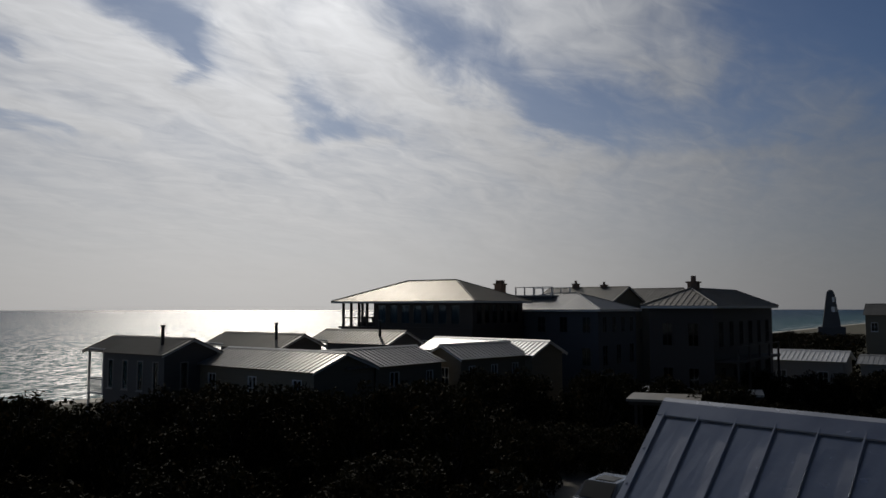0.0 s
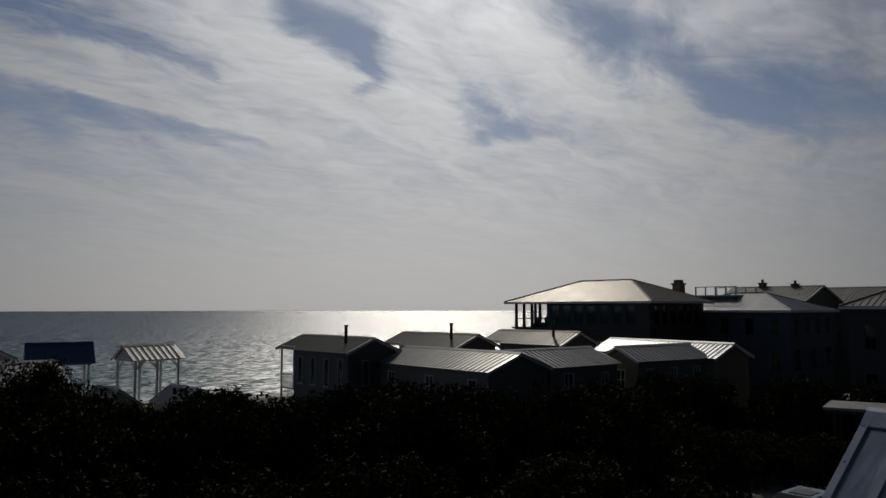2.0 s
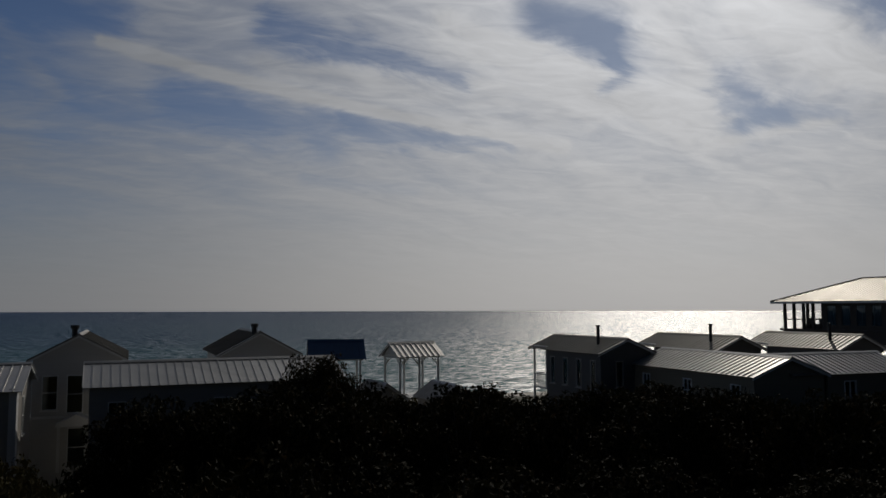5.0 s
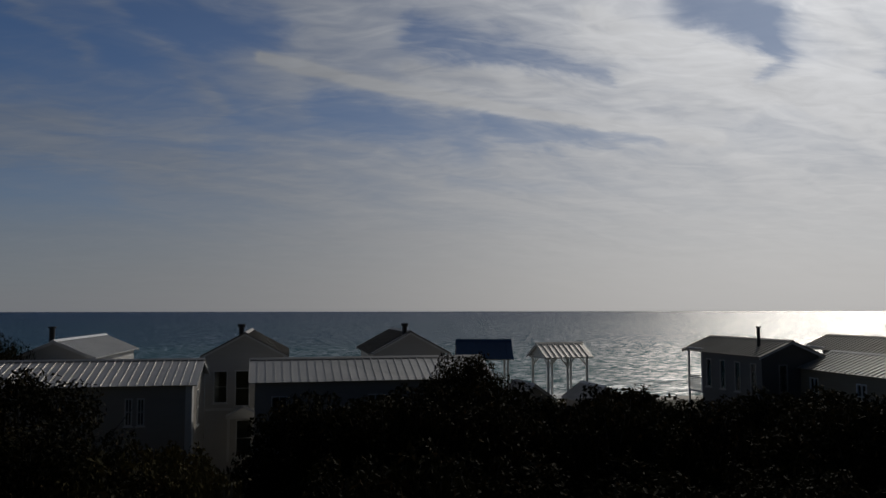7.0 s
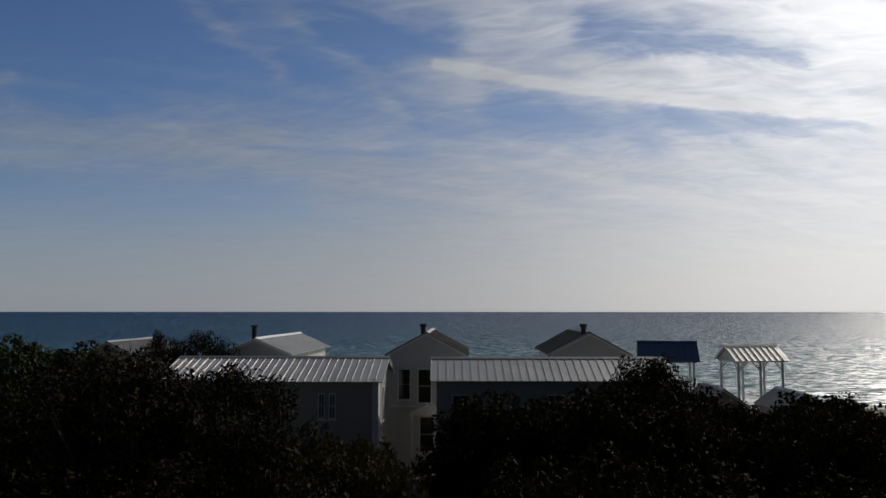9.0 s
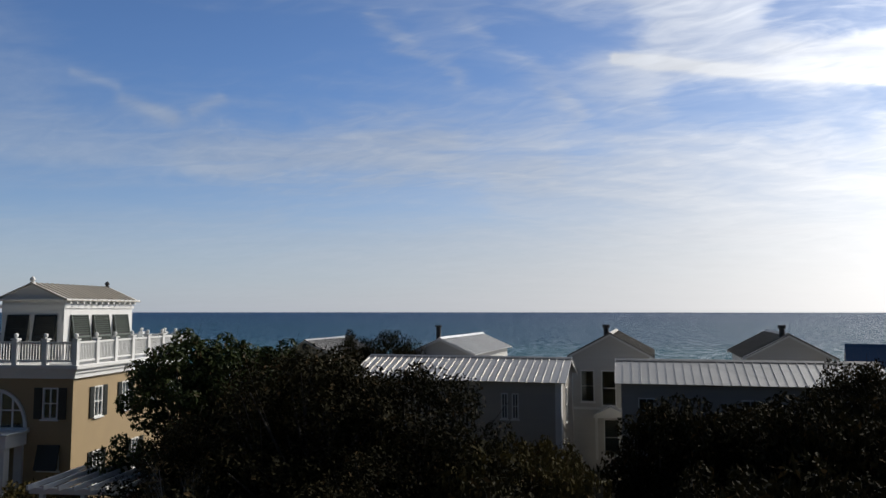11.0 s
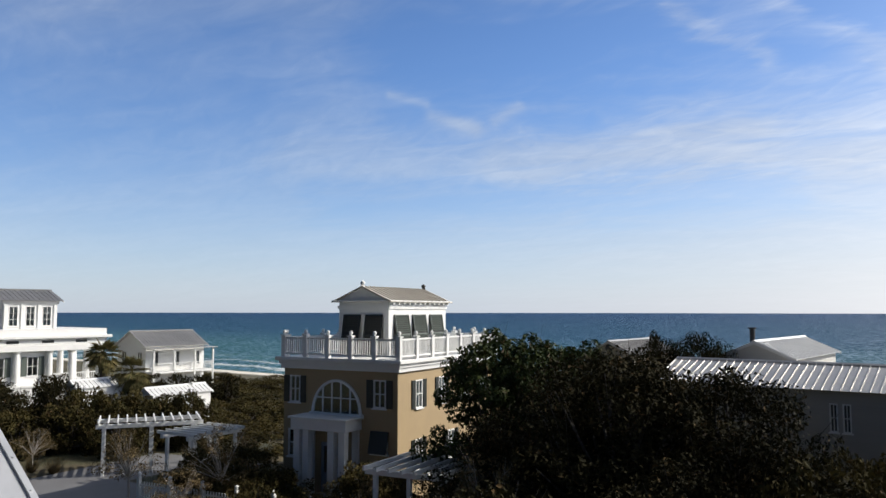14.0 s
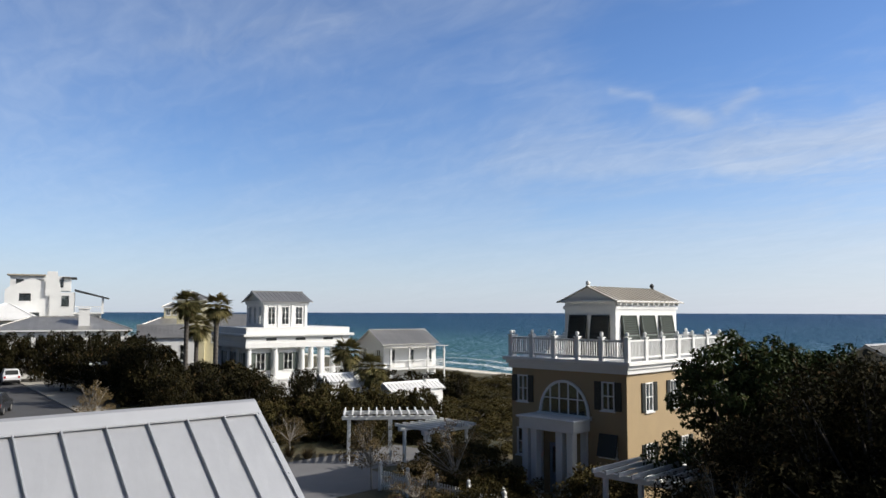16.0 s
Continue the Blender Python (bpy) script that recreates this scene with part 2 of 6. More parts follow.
def sea_material():
    m = bpy.data.materials.new("sea_water")
    m.use_nodes = True
    n = Nodes(m.node_tree)
    pos = n.make("ShaderNodeNewGeometry").outputs["Position"]
    out = n.vec("DOT_PRODUCT", pos, tuple(SEA))
    out = n.math("MULTIPLY_ADD", n.noise(n.stretch(pos, COAST, (0.25, 1.0, 1)), 0.02, 4, 0.6), 50.0, out)
    deep = n.mix(n.ramp(out, 150.0, 420.0), (0.045, 0.125, 0.13, 1), (0.006, 0.048, 0.085, 1))
    deep = n.mix(n.ramp(out, 350.0, 1600.0), deep, (0.004, 0.032, 0.080, 1))
    deep = n.mix(n.ramp(n.noise(n.stretch(pos, COAST, (0.12, 1.0, 1)), 0.03, 5, 0.6), 0.45, 0.7, 0, 0.45), deep, (0.01, 0.05, 0.07, 1))
    shore = n.vec("DOT_PRODUCT", pos, tuple(SEA))
    curl = n.math("MULTIPLY_ADD", n.noise(n.stretch(pos, COAST, (0.35, 1.0, 1)), 0.11, 6, 0.65), 26.0, shore)
    bands = n.math("MULTIPLY", n.ramp(n.math("SINE", n.math("MULTIPLY", curl, 0.42)), 0.45, 0.95), n.ramp(shore, 128.0, 165.0, 1.0, 0.0))
    foam = n.math("MULTIPLY", bands, n.ramp(n.noise(pos, 0.9, 6, 0.7), 0.38, 0.6))
    col = n.mix(foam, deep, (0.75, 0.78, 0.78, 1))
    h = n.math("ADD", n.math("MULTIPLY", n.noise(n.stretch(pos, COAST + 8, (0.45, 1, 1)), 0.16, 3, 0.55), 1.6), n.math("MULTIPLY", n.noise(n.stretch(pos, COAST - 15, (0.6, 1, 1)), 0.9, 5, 0.65), 0.55))
    b = n.make("ShaderNodeBump", Height=h)
    b.inputs["Strength"].default_value, b.inputs["Distance"].default_value = 0.4, 1.0
    # many small wave facets: a broad lobe with the mean reflectance of a ruffled sea
    crest = n.noise(n.stretch(pos, COAST, (0.55, 1.0, 1)), 0.85, 5, 0.75, 0.5)
    faces = n.ramp(crest, 0.45, 0.62, 0.015, 0.62)
    body = n.make("ShaderNodeBsdfDiffuse", Color=col)
    facets = n.make("ShaderNodeBsdfGlossy", Normal=b.outputs[0], Roughness=0.5)
    facets.distribution = "BECKMANN"
    facets.inputs["Color"].default_value = (1, 1, 1, 1)
    mixer = n.make("ShaderNodeMixShader", Fac=n.math("MULTIPLY", n.math("SUBTRACT", 1.0, foam), faces))
    n.put(mixer.inputs[1], body.outputs[0])
    n.put(mixer.inputs[2], facets.outputs[0])
    n.make("ShaderNodeOutputMaterial", Surface=mixer.outputs[0])
    return m


def ground_material():
    m = bpy.data.materials.new("scrub_and_sand")
    m.use_nodes = True
    n = Nodes(m.node_tree)
    pos = n.make("ShaderNodeNewGeometry").outputs["Position"]
    out = n.math("MULTIPLY_ADD", n.noise(pos, 0.12, 4, 0.6), 10.0, n.vec("DOT_PRODUCT", pos, tuple(SEA)))
    patch = n.noise(pos, 0.25, 6, 0.65)
    soil = n.mix(n.ramp(patch, 0.35, 0.65), (0.045, 0.05, 0.022, 1), (0.11, 0.09, 0.05, 1))
    soil = n.mix(n.ramp(n.noise(pos, 6, 5, 0.7), 0.5, 0.75, 0, 0.7), soil, (0.16, 0.13, 0.08, 1))
    sand = n.mix(n.noise(pos, 3, 5, 0.6), (0.62, 0.57, 0.48, 1), (0.75, 0.71, 0.63, 1))
    col = n.mix(n.ramp(out, 98.0, 106.0), soil, sand)
    col = n.mix(n.ramp(out, 118.0, 122.0), col, (0.30, 0.27, 0.21, 1))
    b = n.make("ShaderNodeBump", Height=n.math("ADD", patch, n.noise(pos, 9, 5, 0.7)))
    b.inputs["Strength"].default_value, b.inputs["Distance"].default_value = 0.6, 0.12
    p = n.make("ShaderNodeBsdfPrincipled", Normal=b.outputs[0], Roughness=0.9)
    n.put(p.inputs["Base Color"], col)
    n.make("ShaderNodeOutputMaterial", Surface=p.outputs[0])
    return m


GALV = surface("galvanised_roof", (0.45, 0.44, 0.42), 0.38, 0.7, 0.22, 0.8, 0.12, 22, 0.28)
GALV_NEAR = surface("bare_steel_roof", (0.54, 0.56, 0.61), 0.25, 0.68, 0.14, 1.1, 0.12, 7, 0.06)
PALE_STEEL = surface("pale_galvanised_steel", (0.50, 0.51, 0.53), 0.38, 0.55, 0.07, 1.1, 0.08, 9, 0.04)
WHITE_METAL = surface("white_painted_metal", (0.84, 0.84, 0.83), 0.36, 0.15, 0.08, 1.0, 0.08, 20, 0.06)
DULL_ROOF = surface("weathered_grey_roof", (0.25, 0.235, 0.21), 0.5, 0.4, 0.25, 0.8, 0.12, 22, 0.3)
PALE_TAN = surface("pale_tan_roof", (0.54, 0.50, 0.43), 0.45, 0.2, 0.10, 1.0, 0.08, 20, 0.08)
TAN_METAL = surface("tan_metal_roof", (0.42, 0.37, 0.29), 0.48, 0.25, 0.10, 1.0, 0.08, 20, 0.08)
DARK_METAL = surface("dark_metal", (0.05, 0.05, 0.05), 0.5, 0.6, 0.2, 2, 0.1, 20)
BLUE_METAL = surface("blue_metal_roof", (0.03, 0.09, 0.20), 0.45, 0.2, 0.12, 1.0, 0.1, 20, 0.05)
WHITE = surface("white_paint", (0.74, 0.74, 0.72), 0.55, 0.0, 0.06, 1.2, 0.1, 30, 0.05)
PALE_GREY = surface("pale_grey_boards", (0.58, 0.57, 0.54), 0.6, 0.0, 0.08, 1.2, 0.15, 30, 0.08, (0.3, 0.3, 4))
PALE_YELLOW = surface("pale_yellow_render", (0.62, 0.56, 0.36), 0.7, 0.0, 0.1, 1.0, 0.15, 40, 0.05)
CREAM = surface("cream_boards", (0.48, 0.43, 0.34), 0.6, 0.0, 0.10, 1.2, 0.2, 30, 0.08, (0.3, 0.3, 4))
# grey boards with stains, darkened so the colour holds the backlit walls' shade
SHADED_GREY_WALL = surface("shaded_grey_boards", (0.13, 0.125, 0.12), 0.7, 0.0, 0.22, 1.2, 0.2, 30, 0.12, (0.3, 0.3, 4))
# darker copy of the cream boards: shade put into the colour, with stains
SHADED_CREAM = surface("shaded_cream_boards", (0.24, 0.205, 0.145), 0.7, 0.0, 0.2, 1.2, 0.2, 30, 0.15, (0.3, 0.3, 4))
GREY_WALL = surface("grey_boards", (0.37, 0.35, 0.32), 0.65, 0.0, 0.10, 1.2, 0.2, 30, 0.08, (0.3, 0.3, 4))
# near-black brown: shade of backlit walls, decks, posts and frames as colour
SHADED_BROWN_WALL = surface("shaded_brown_boards", (0.055, 0.045, 0.038), 0.65, 0.0, 0.2, 1.2, 0.2, 30, 0.0, (0.3, 0.3, 4))
# blue boards darkened: the backlit house's shade is in the colour
SHADED_BLUE_WALL = surface("shaded_blue_boards", (0.07, 0.08, 0.095), 0.65, 0.0, 0.2, 1.2, 0.2, 30, 0.08, (0.3, 0.3, 4))
BLUE_WALL = surface("pale_blue_boards", (0.22, 0.26, 0.31), 0.6, 0.0, 0.1, 1.2, 0.2, 30, 0.06, (0.3, 0.3, 4))
YELLOW_WALL = surface("ochre_render", (0.37, 0.275, 0.155), 0.75, 0.0, 0.12, 0.8, 0.2, 50, 0.06)
SHUTTER = surface("black_green_shutter", (0.018, 0.022, 0.02), 0.45, 0.0, 0.2, 2, 0.1, 20)
AWNING = surface("slatted_green_shutter", (0.085, 0.105, 0.09), 0.55, 0.0, 0.2, 2, 0.1, 20)
DARK_ROOM = surface("dark_interior", (0.03, 0.03, 0.03), 0.9, 0.0, 0.3, 1, 0.1, 8)
BRICK = surface("chimney_brick", (0.22, 0.15, 0.11), 0.85, 0.0, 0.3, 3, 0.4, 25)
# paving with the trees' shade put into its darker grey
SHADED_COURT = surface("shaded_court_paving", (0.15, 0.15, 0.155), 0.85, 0.0, 0.22, 0.6, 0.3, 18, 0.2)
ASPHALT = surface("asphalt", (0.075, 0.075, 0.078), 0.85, 0.0, 0.25, 0.5, 0.4, 30)
PAVER = surface("pale_paving", (0.33, 0.31, 0.27), 0.85, 0.0, 0.2, 0.7, 0.3, 18, 0.25)
BARK = surface("grey_bark", (0.085, 0.075, 0.065), 0.9, 0.0, 0.35, 3, 0.8, 20, 0.0, (1, 1, 0.25))
PALE_BARK = surface("pale_bark", (0.36, 0.33, 0.29), 0.85, 0.0, 0.3, 3, 0.6, 20, 0.0, (1, 1, 0.25))
GLASS = glass_material("window_glass")
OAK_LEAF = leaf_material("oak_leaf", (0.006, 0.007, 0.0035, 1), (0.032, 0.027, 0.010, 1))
MAGNOLIA_LEAF = leaf_material("magnolia_leaf", (0.014, 0.026, 0.010, 1), (0.06, 0.075, 0.025, 1), 0.42)
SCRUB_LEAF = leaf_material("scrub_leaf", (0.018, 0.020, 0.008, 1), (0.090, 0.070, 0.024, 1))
DRY_LEAF = leaf_material("dry_leaf", (0.09, 0.07, 0.035, 1), (0.22, 0.16, 0.08, 1), 0.7)
PALM_LEAF = leaf_material("palm_leaf", (0.06, 0.065, 0.025, 1), (0.24, 0.20, 0.09, 1))
CAR_SILVER = surface("silver_car_paint", (0.26, 0.27, 0.28), 0.2, 0.5, 0.03, 1, 0.0, 10)
CAR_WHITE = surface("white_car_paint", (0.75, 0.76, 0.77), 0.18, 0.0, 0.03, 1, 0.0, 10)
CAR_DARK = surface("dark_car_paint", (0.03, 0.032, 0.036), 0.18, 0.0, 0.03, 1, 0.0, 10)
CAR_RED = surface("red_car_paint", (0.45, 0.02, 0.02), 0.22, 0.0, 0.03, 1, 0.0, 10)
RUBBER = surface("rubber", (0.02, 0.02, 0.02), 0.8, 0.0, 0.2, 3, 0.1, 30)
LAMP_RED = surface("red_lens", (0.4, 0.02, 0.02), 0.2, 0.0, 0.1, 2, 0.0, 10)


# ---------------------------------------------------------------- mesh helpers
def box(bm, x0, x1, y0, y1, z0, z1):
    v = [bm.verts.new((x, y, z)) for z in (z0, z1) for y in (y0, y1) for x in (x0, x1)]
    for f in ((0, 2, 3, 1), (4, 5, 7, 6), (0, 1, 5, 4), (2, 6, 7, 3), (0, 4, 6, 2), (1, 3, 7, 5)):
        bm.faces.new([v[i] for i in f])
    return v


def prism(bm, outline, y0, y1):
    """An outline of (x, z) points pushed from y0 to y1."""
    a = [bm.verts.new((x, y0, z)) for x, z in outline]
    b = [bm.verts.new((x, y1, z)) for x, z in outline]
    bm.faces.new(a)
    bm.faces.new(b[::-1])
    for i in range(len(a)):
        j = (i + 1) % len(a)
        bm.faces.new((a[j], a[i], b[i], b[j]))


def turned(bm, rings, sides=12, cx=0.0, cy=0.0):
    """A lathe shape from (radius, z) rings."""
    loops = []
    for r, z in rings:
        loops.append([bm.verts.new((cx + r * math.cos(2 * math.pi * i / sides), cy + r * math.sin(2 * math.pi * i / sides), z)) for i in range(sides)])
    for lo, hi in zip(loops, loops[1:]):
        for i in range(sides):
            j = (i + 1) % sides
            bm.faces.new((lo[i], lo[j], hi[j], hi[i]))
    bm.faces.new(loops[0][::-1])
    bm.faces.new(loops[-1])


def finish(bm, name, material, bevel=0.0):
    if bevel:
        bmesh.ops.bevel(bm, geom=[e for e in bm.edges], offset=bevel, segments=1, affect="EDGES")
    bmesh.ops.recalc_face_normals(bm, faces=bm.faces)
    me = bpy.data.meshes.new(name)
    bm.to_mesh(me)
    bm.free()
    me.materials.append(material)
    return me


def part(name, bm, material, parent, label="", at=None, bevel=0.0):
    """One mesh object under a thing or a part."""
    ob = new(name, finish(bm, name, material, bevel) if isinstance(bm, bmesh.types.BMesh) else bm)
    if parent is not None:
        ob.parent = parent
    if at is not None:
        ob.matrix_basis = at
    if label:
        tagged(ob, label)
    return ob


def boxes(name, material, parent, *sizes, label="", at=None, bevel=0.0):
    bm = bmesh.new()
    for s in sizes:
        box(bm, *s)
    return part(name, bm, material, parent, label, at, bevel)


def thing(name, m, label, category, group="", kind=""):
    ob = new(name)
    ob.empty_display_size = 0.2
    ob.matrix_basis = m
    return tagged(ob, label, category, group, kind)


def grid_slab(bm, x0, x1, z0, z1, y0, y1, holes):
    """One connected slab in the x-z plane with rectangular openings through it."""
    xs = sorted({round(v, 4) for v in (x0, x1, *[h[0] for h in holes], *[h[1] for h in holes])})
    zs = sorted({round(v, 4) for v in (z0, z1, *[h[2] for h in holes], *[h[3] for h in holes])})

    def solid(i, k):
        if not (0 <= i < len(xs) - 1 and 0 <= k < len(zs) - 1):
            return False
        cx, cz = (xs[i] + xs[i + 1]) / 2, (zs[k] + zs[k + 1]) / 2
        return not any(h[0] < cx < h[1] and h[2] < cz < h[3] for h in holes)
    cache = {}

    def at(i, k, y):
        if (i, k, y) not in cache:
            cache[i, k, y] = bm.verts.new((xs[i], y, zs[k]))
        return cache[i, k, y]
    for i in range(len(xs) - 1):
        for k in range(len(zs) - 1):
            if not solid(i, k):
                continue
            bm.faces.new((at(i, k, y0), at(i + 1, k, y0), at(i + 1, k + 1, y0), at(i, k + 1, y0)))
            bm.faces.new((at(i, k + 1, y1), at(i + 1, k + 1, y1), at(i + 1, k, y1), at(i, k, y1)))
            for (di, dk), (p, q) in (((-1, 0), ((i, k), (i, k + 1))), ((1, 0), ((i + 1, k + 1), (i + 1, k))),
                                     ((0, -1), ((i + 1, k), (i, k))), ((0, 1), ((i, k + 1), (i + 1, k + 1)))):
                if not solid(i + di, k + dk):
                    bm.faces.new((at(*p, y0), at(*q, y0), at(*q, y1), at(*p, y1)))


def wall(parent, material, m, length, z0, z1, holes=(), thick=0.16, name="wall", label=""):
    """A wall along local x, outer face at y=0, with openings (x0, x1, z0, z1) right through it."""
    bm = bmesh.new()
    grid_slab(bm, 0.0, length, z0, z1, 0.0, thick, holes)
    return part(name, bm, material, parent, label, m)


def window(parent, m, x0, x1, z0, z1, frame_mat, rows=2, cols=1, shutters=None, sill=True, blind=None):
    """A sash window in an opening of a wall whose outer face is y=0."""
    w = 0.06
    bm = bmesh.new()
    xc = [x0 + w + (x1 - x0 - 2 * w) * i / cols for i in range(cols + 1)]
    zc = [z0 + w + (z1 - z0 - 2 * w) * i / rows for i in range(rows + 1)]
    grid_slab(bm, x0, x1, z0, z1, -0.025, 0.07, [(xa + 0.02 * (i > 0), xb - 0.02 * (i < cols - 1), za + 0.02 * (k > 0), zb - 0.02 * (k < rows - 1))
                                               for i, (xa, xb) in enumerate(zip(xc, xc[1:])) for k, (za, zb) in enumerate(zip(zc, zc[1:]))])
    win = part("window", bm, frame_mat, parent, "", m)
    bm = bmesh.new()
    box(bm, x0 + w * 0.7, x1 - w * 0.7, 0.035, 0.043, z0 + w * 0.7, z1 - w * 0.7)
    pane = part("pane", bm, GLASS, win)
    pane.visible_shadow = False
    if sill:
        boxes("sill", frame_mat, win, (x0 - 0.06, x1 + 0.06, -0.09, 0.0, z0 - 0.06, z0))
    if shutters:
        sw = (x1 - x0) * 0.5
        for a in (x0 - sw - 0.03, x1 + 0.03):
            bm = bmesh.new()
            box(bm, a, a + sw, -0.05, -0.005, z0, z1)
            for k in range(9):
                zz = z0 + 0.06 + (z1 - z0 - 0.12) * k / 9
                box(bm, a + 0.04, a + sw - 0.04, -0.062, -0.05, zz, zz + (z1 - z0) / 16)
            part("shutter", bm, shutters, win, "dark louvred shutter")
    return win


def slope(parent, material, m, length, run, rise, step=0.42, rib=0.05, name="roof_panel", thick=0.035):
    """A roof slope of standing seam panels: local x along the eave, from the eave (y=0) up to the ridge (y=run)."""
    count = max(2, round(length / step))
    step = length / count
    slant, tilt = math.hypot(run, rise), math.atan2(rise, run)
    bm = bmesh.new()
    box(bm, 0.004, step - 0.004, 0, slant, -thick, 0)
    box(bm, -0.014, 0.014, 0.01, slant - 0.004, 0.0, rib)
    box(bm, step * 0.5 - 0.02, step * 0.5 + 0.02, 0.02, slant - 0.02, -0.001, 0.004)
    me = finish(bm, name, material)
    for i in range(count):
        part(name, me, material, parent, "", m @ Matrix.Translation((i * step, 0, 0)) @ Matrix.Rotation(tilt, 4, "X"))
    return tilt


def gable_roof(parent, material, x0, x1, y0, y1, z, rise, over=0.3, step=0.42, trim=None):
    """A gable roof on a plan x0..x1, y0..y1 with its ridge along x; eaves at height z on the plan's edge."""
    half = (y1 - y0) / 2
    k = rise / half
    run, up = half + over, rise + over * k
    length = x1 - x0 + 2 * over
    slope(parent, material, Matrix.Translation((x0 - over, y0 - over, z - over * k)), length, run, up, step)
    slope(parent, material, Matrix.Translation((x1 + over, y1 + over, z - over * k)) @ Matrix.Rotation(math.pi, 4, "Z"), length, run, up, step)
    mid = (y0 + y1) / 2
    bm = bmesh.new()
    c = 0.16
    prism(bm, [(-c, -c * k + 0.03), (0, 0.05), (c, -c * k + 0.03), (c, -c * k + 0.045), (0, 0.085), (-c, -c * k + 0.045)], 0, length)
    part("ridge_cap", bm, material, parent, "", Matrix.Translation((x0 - over, mid, z + rise)) @ Matrix.Rotation(-math.pi / 2, 4, "Z"))
    if trim:
        for xe in (x0 - over + 0.02, x1 + over - 0.06):
            bm = bmesh.new()
            prism(bm, [(-run, -up - 0.16), (0, -0.16), (run, -up - 0.16), (run, -up - 0.04), (0, -0.04), (-run, -up - 0.04)], 0, 0.04)
            part("bargeboard", bm, trim, parent, "", Matrix.Translation((xe + 0.04, mid, z + rise)) @ Matrix.Rotation(math.pi / 2, 4, "Z"))


def gable_end(parent, material, x, y0, y1, z, rise, face, thick=0.16, name="gable"):
    half = (y1 - y0) / 2
    bm = bmesh.new()
    prism(bm, [(-half, 0), (half, 0), (0, rise - 0.03)], 0, thick)
    m = Matrix.Translation((x, (y0 + y1) / 2, z)) @ Matrix.Rotation(math.pi / 2 * face, 4, "Z")
    return part(name, bm, material, parent, "", m)


def hip_roof(parent, material, x0, x1, y0, y1, z, rise, over=0.5, step=0.4):
    """A hip roof: four slopes of cut panels with seams and hip caps."""
    x0, x1, y0, y1 = x0 - over, x1 + over, y0 - over, y1 + over
    w = min(x1 - x0, y1 - y0) / 2
    if x1 - x0 >= y1 - y0:
        a, b = Vector((x0 + w, (y0 + y1) / 2, z + rise)), Vector((x1 - w, (y0 + y1) / 2, z + rise))
    else:
        a, b = Vector(((x0 + x1) / 2, y0 + w, z + rise)), Vector(((x0 + x1) / 2, y1 - w, z + rise))
    c = [Vector((x0, y0, z)), Vector((x1, y0, z)), Vector((x1, y1, z)), Vector((x0, y1, z))]
    ends = ((a, b), (b, b), (b, a), (a, a)) if x1 - x0 >= y1 - y0 else ((a, a), (a, b), (b, b), (b, a))
    for i in range(4):
        e0, e1 = c[i], c[(i + 1) % 4]
        t0, t1 = ends[i]
        u = (e1 - e0).normalized()
        inward = Vector((-u.y, u.x, 0))
        run = (t0 - e0).dot(inward)
        span = (e1 - e0).length
        s0, s1 = (t0 - e0).dot(u), (t1 - e0).dot(u)
        count = max(2, round(span / step))

        def height(s):
            if s < s0:
                return s / s0
            if s > s1:
                return (span - s) / (span - s1)
            return 1.0
        slant_up = Vector((inward.x * run, inward.y * run, rise))
        nrm = u.cross(slant_up).normalized()
        edges = [span * k / count for k in range(count + 1)]
        for sa, sb in zip(edges, edges[1:]):
            line = sorted({sa, sb, *[s for s in (s0, s1) if sa + 1e-3 < s < sb - 1e-3]})
            bm = bmesh.new()
            pts = [e0 + u * s for s in line] + [e0 + u * s + slant_up * height(s) for s in line[::-1] if height(s) > 1e-4]
            top = [bm.verts.new(q) for q in pts]
            low = [bm.verts.new(q - nrm * 0.04) for q in pts]
            bm.faces.new(top)
            bm.faces.new(low[::-1])
            for j in range(len(pts)):
                bm.faces.new((top[j], low[j], low[(j + 1) % len(pts)], top[(j + 1) % len(pts)]))
            if sa > 1e-3:
                p, q = e0 + u * sa, e0 + u * sa + slant_up * height(sa) * 0.985
                ring = [[bm.verts.new(o + u * du + nrm * dn) for du, dn in ((-0.014, 0), (0.014, 0), (0.014, 0.035), (-0.014, 0.035))] for o in (p, q)]
                for j in range(4):
                    bm.faces.new((ring[0][j], ring[0][(j + 1) % 4], ring[1][(j + 1) % 4], ring[1][j]))
                bm.faces.new(ring[0])
                bm.faces.new(ring[1])
            part("roof_panel", bm, material, parent)
    for p, q in ((c[0], a), (c[3], a), (c[1], b), (c[2], b), (a, b)) if x1 - x0 >= y1 - y0 else ((c[0], a), (c[1], a), (c[2], b), (c[3], b), (a, b)):
        if (q - p).length > 0.05:
            bar(parent, material, p + Vector((0, 0, 0.02)), q + Vector((0, 0, 0.02)), 0.07, "hip_cap")
    boxes("fascia", WHITE, parent, (x0, x1, y0, y0 + 0.04, z - 0.2, z - 0.03), (x0, x1, y1 - 0.04, y1, z - 0.2, z - 0.03),
          (x0, x0 + 0.04, y0 + 0.04, y1 - 0.04, z - 0.2, z - 0.03), (x1 - 0.04, x1, y0 + 0.04, y1 - 0.04, z - 0.2, z - 0.03))
    boxes("soffit", material, parent, (x0 + 0.05, x1 - 0.05, y0 + 0.05, y1 - 0.05, z - 0.08, z - 0.05))


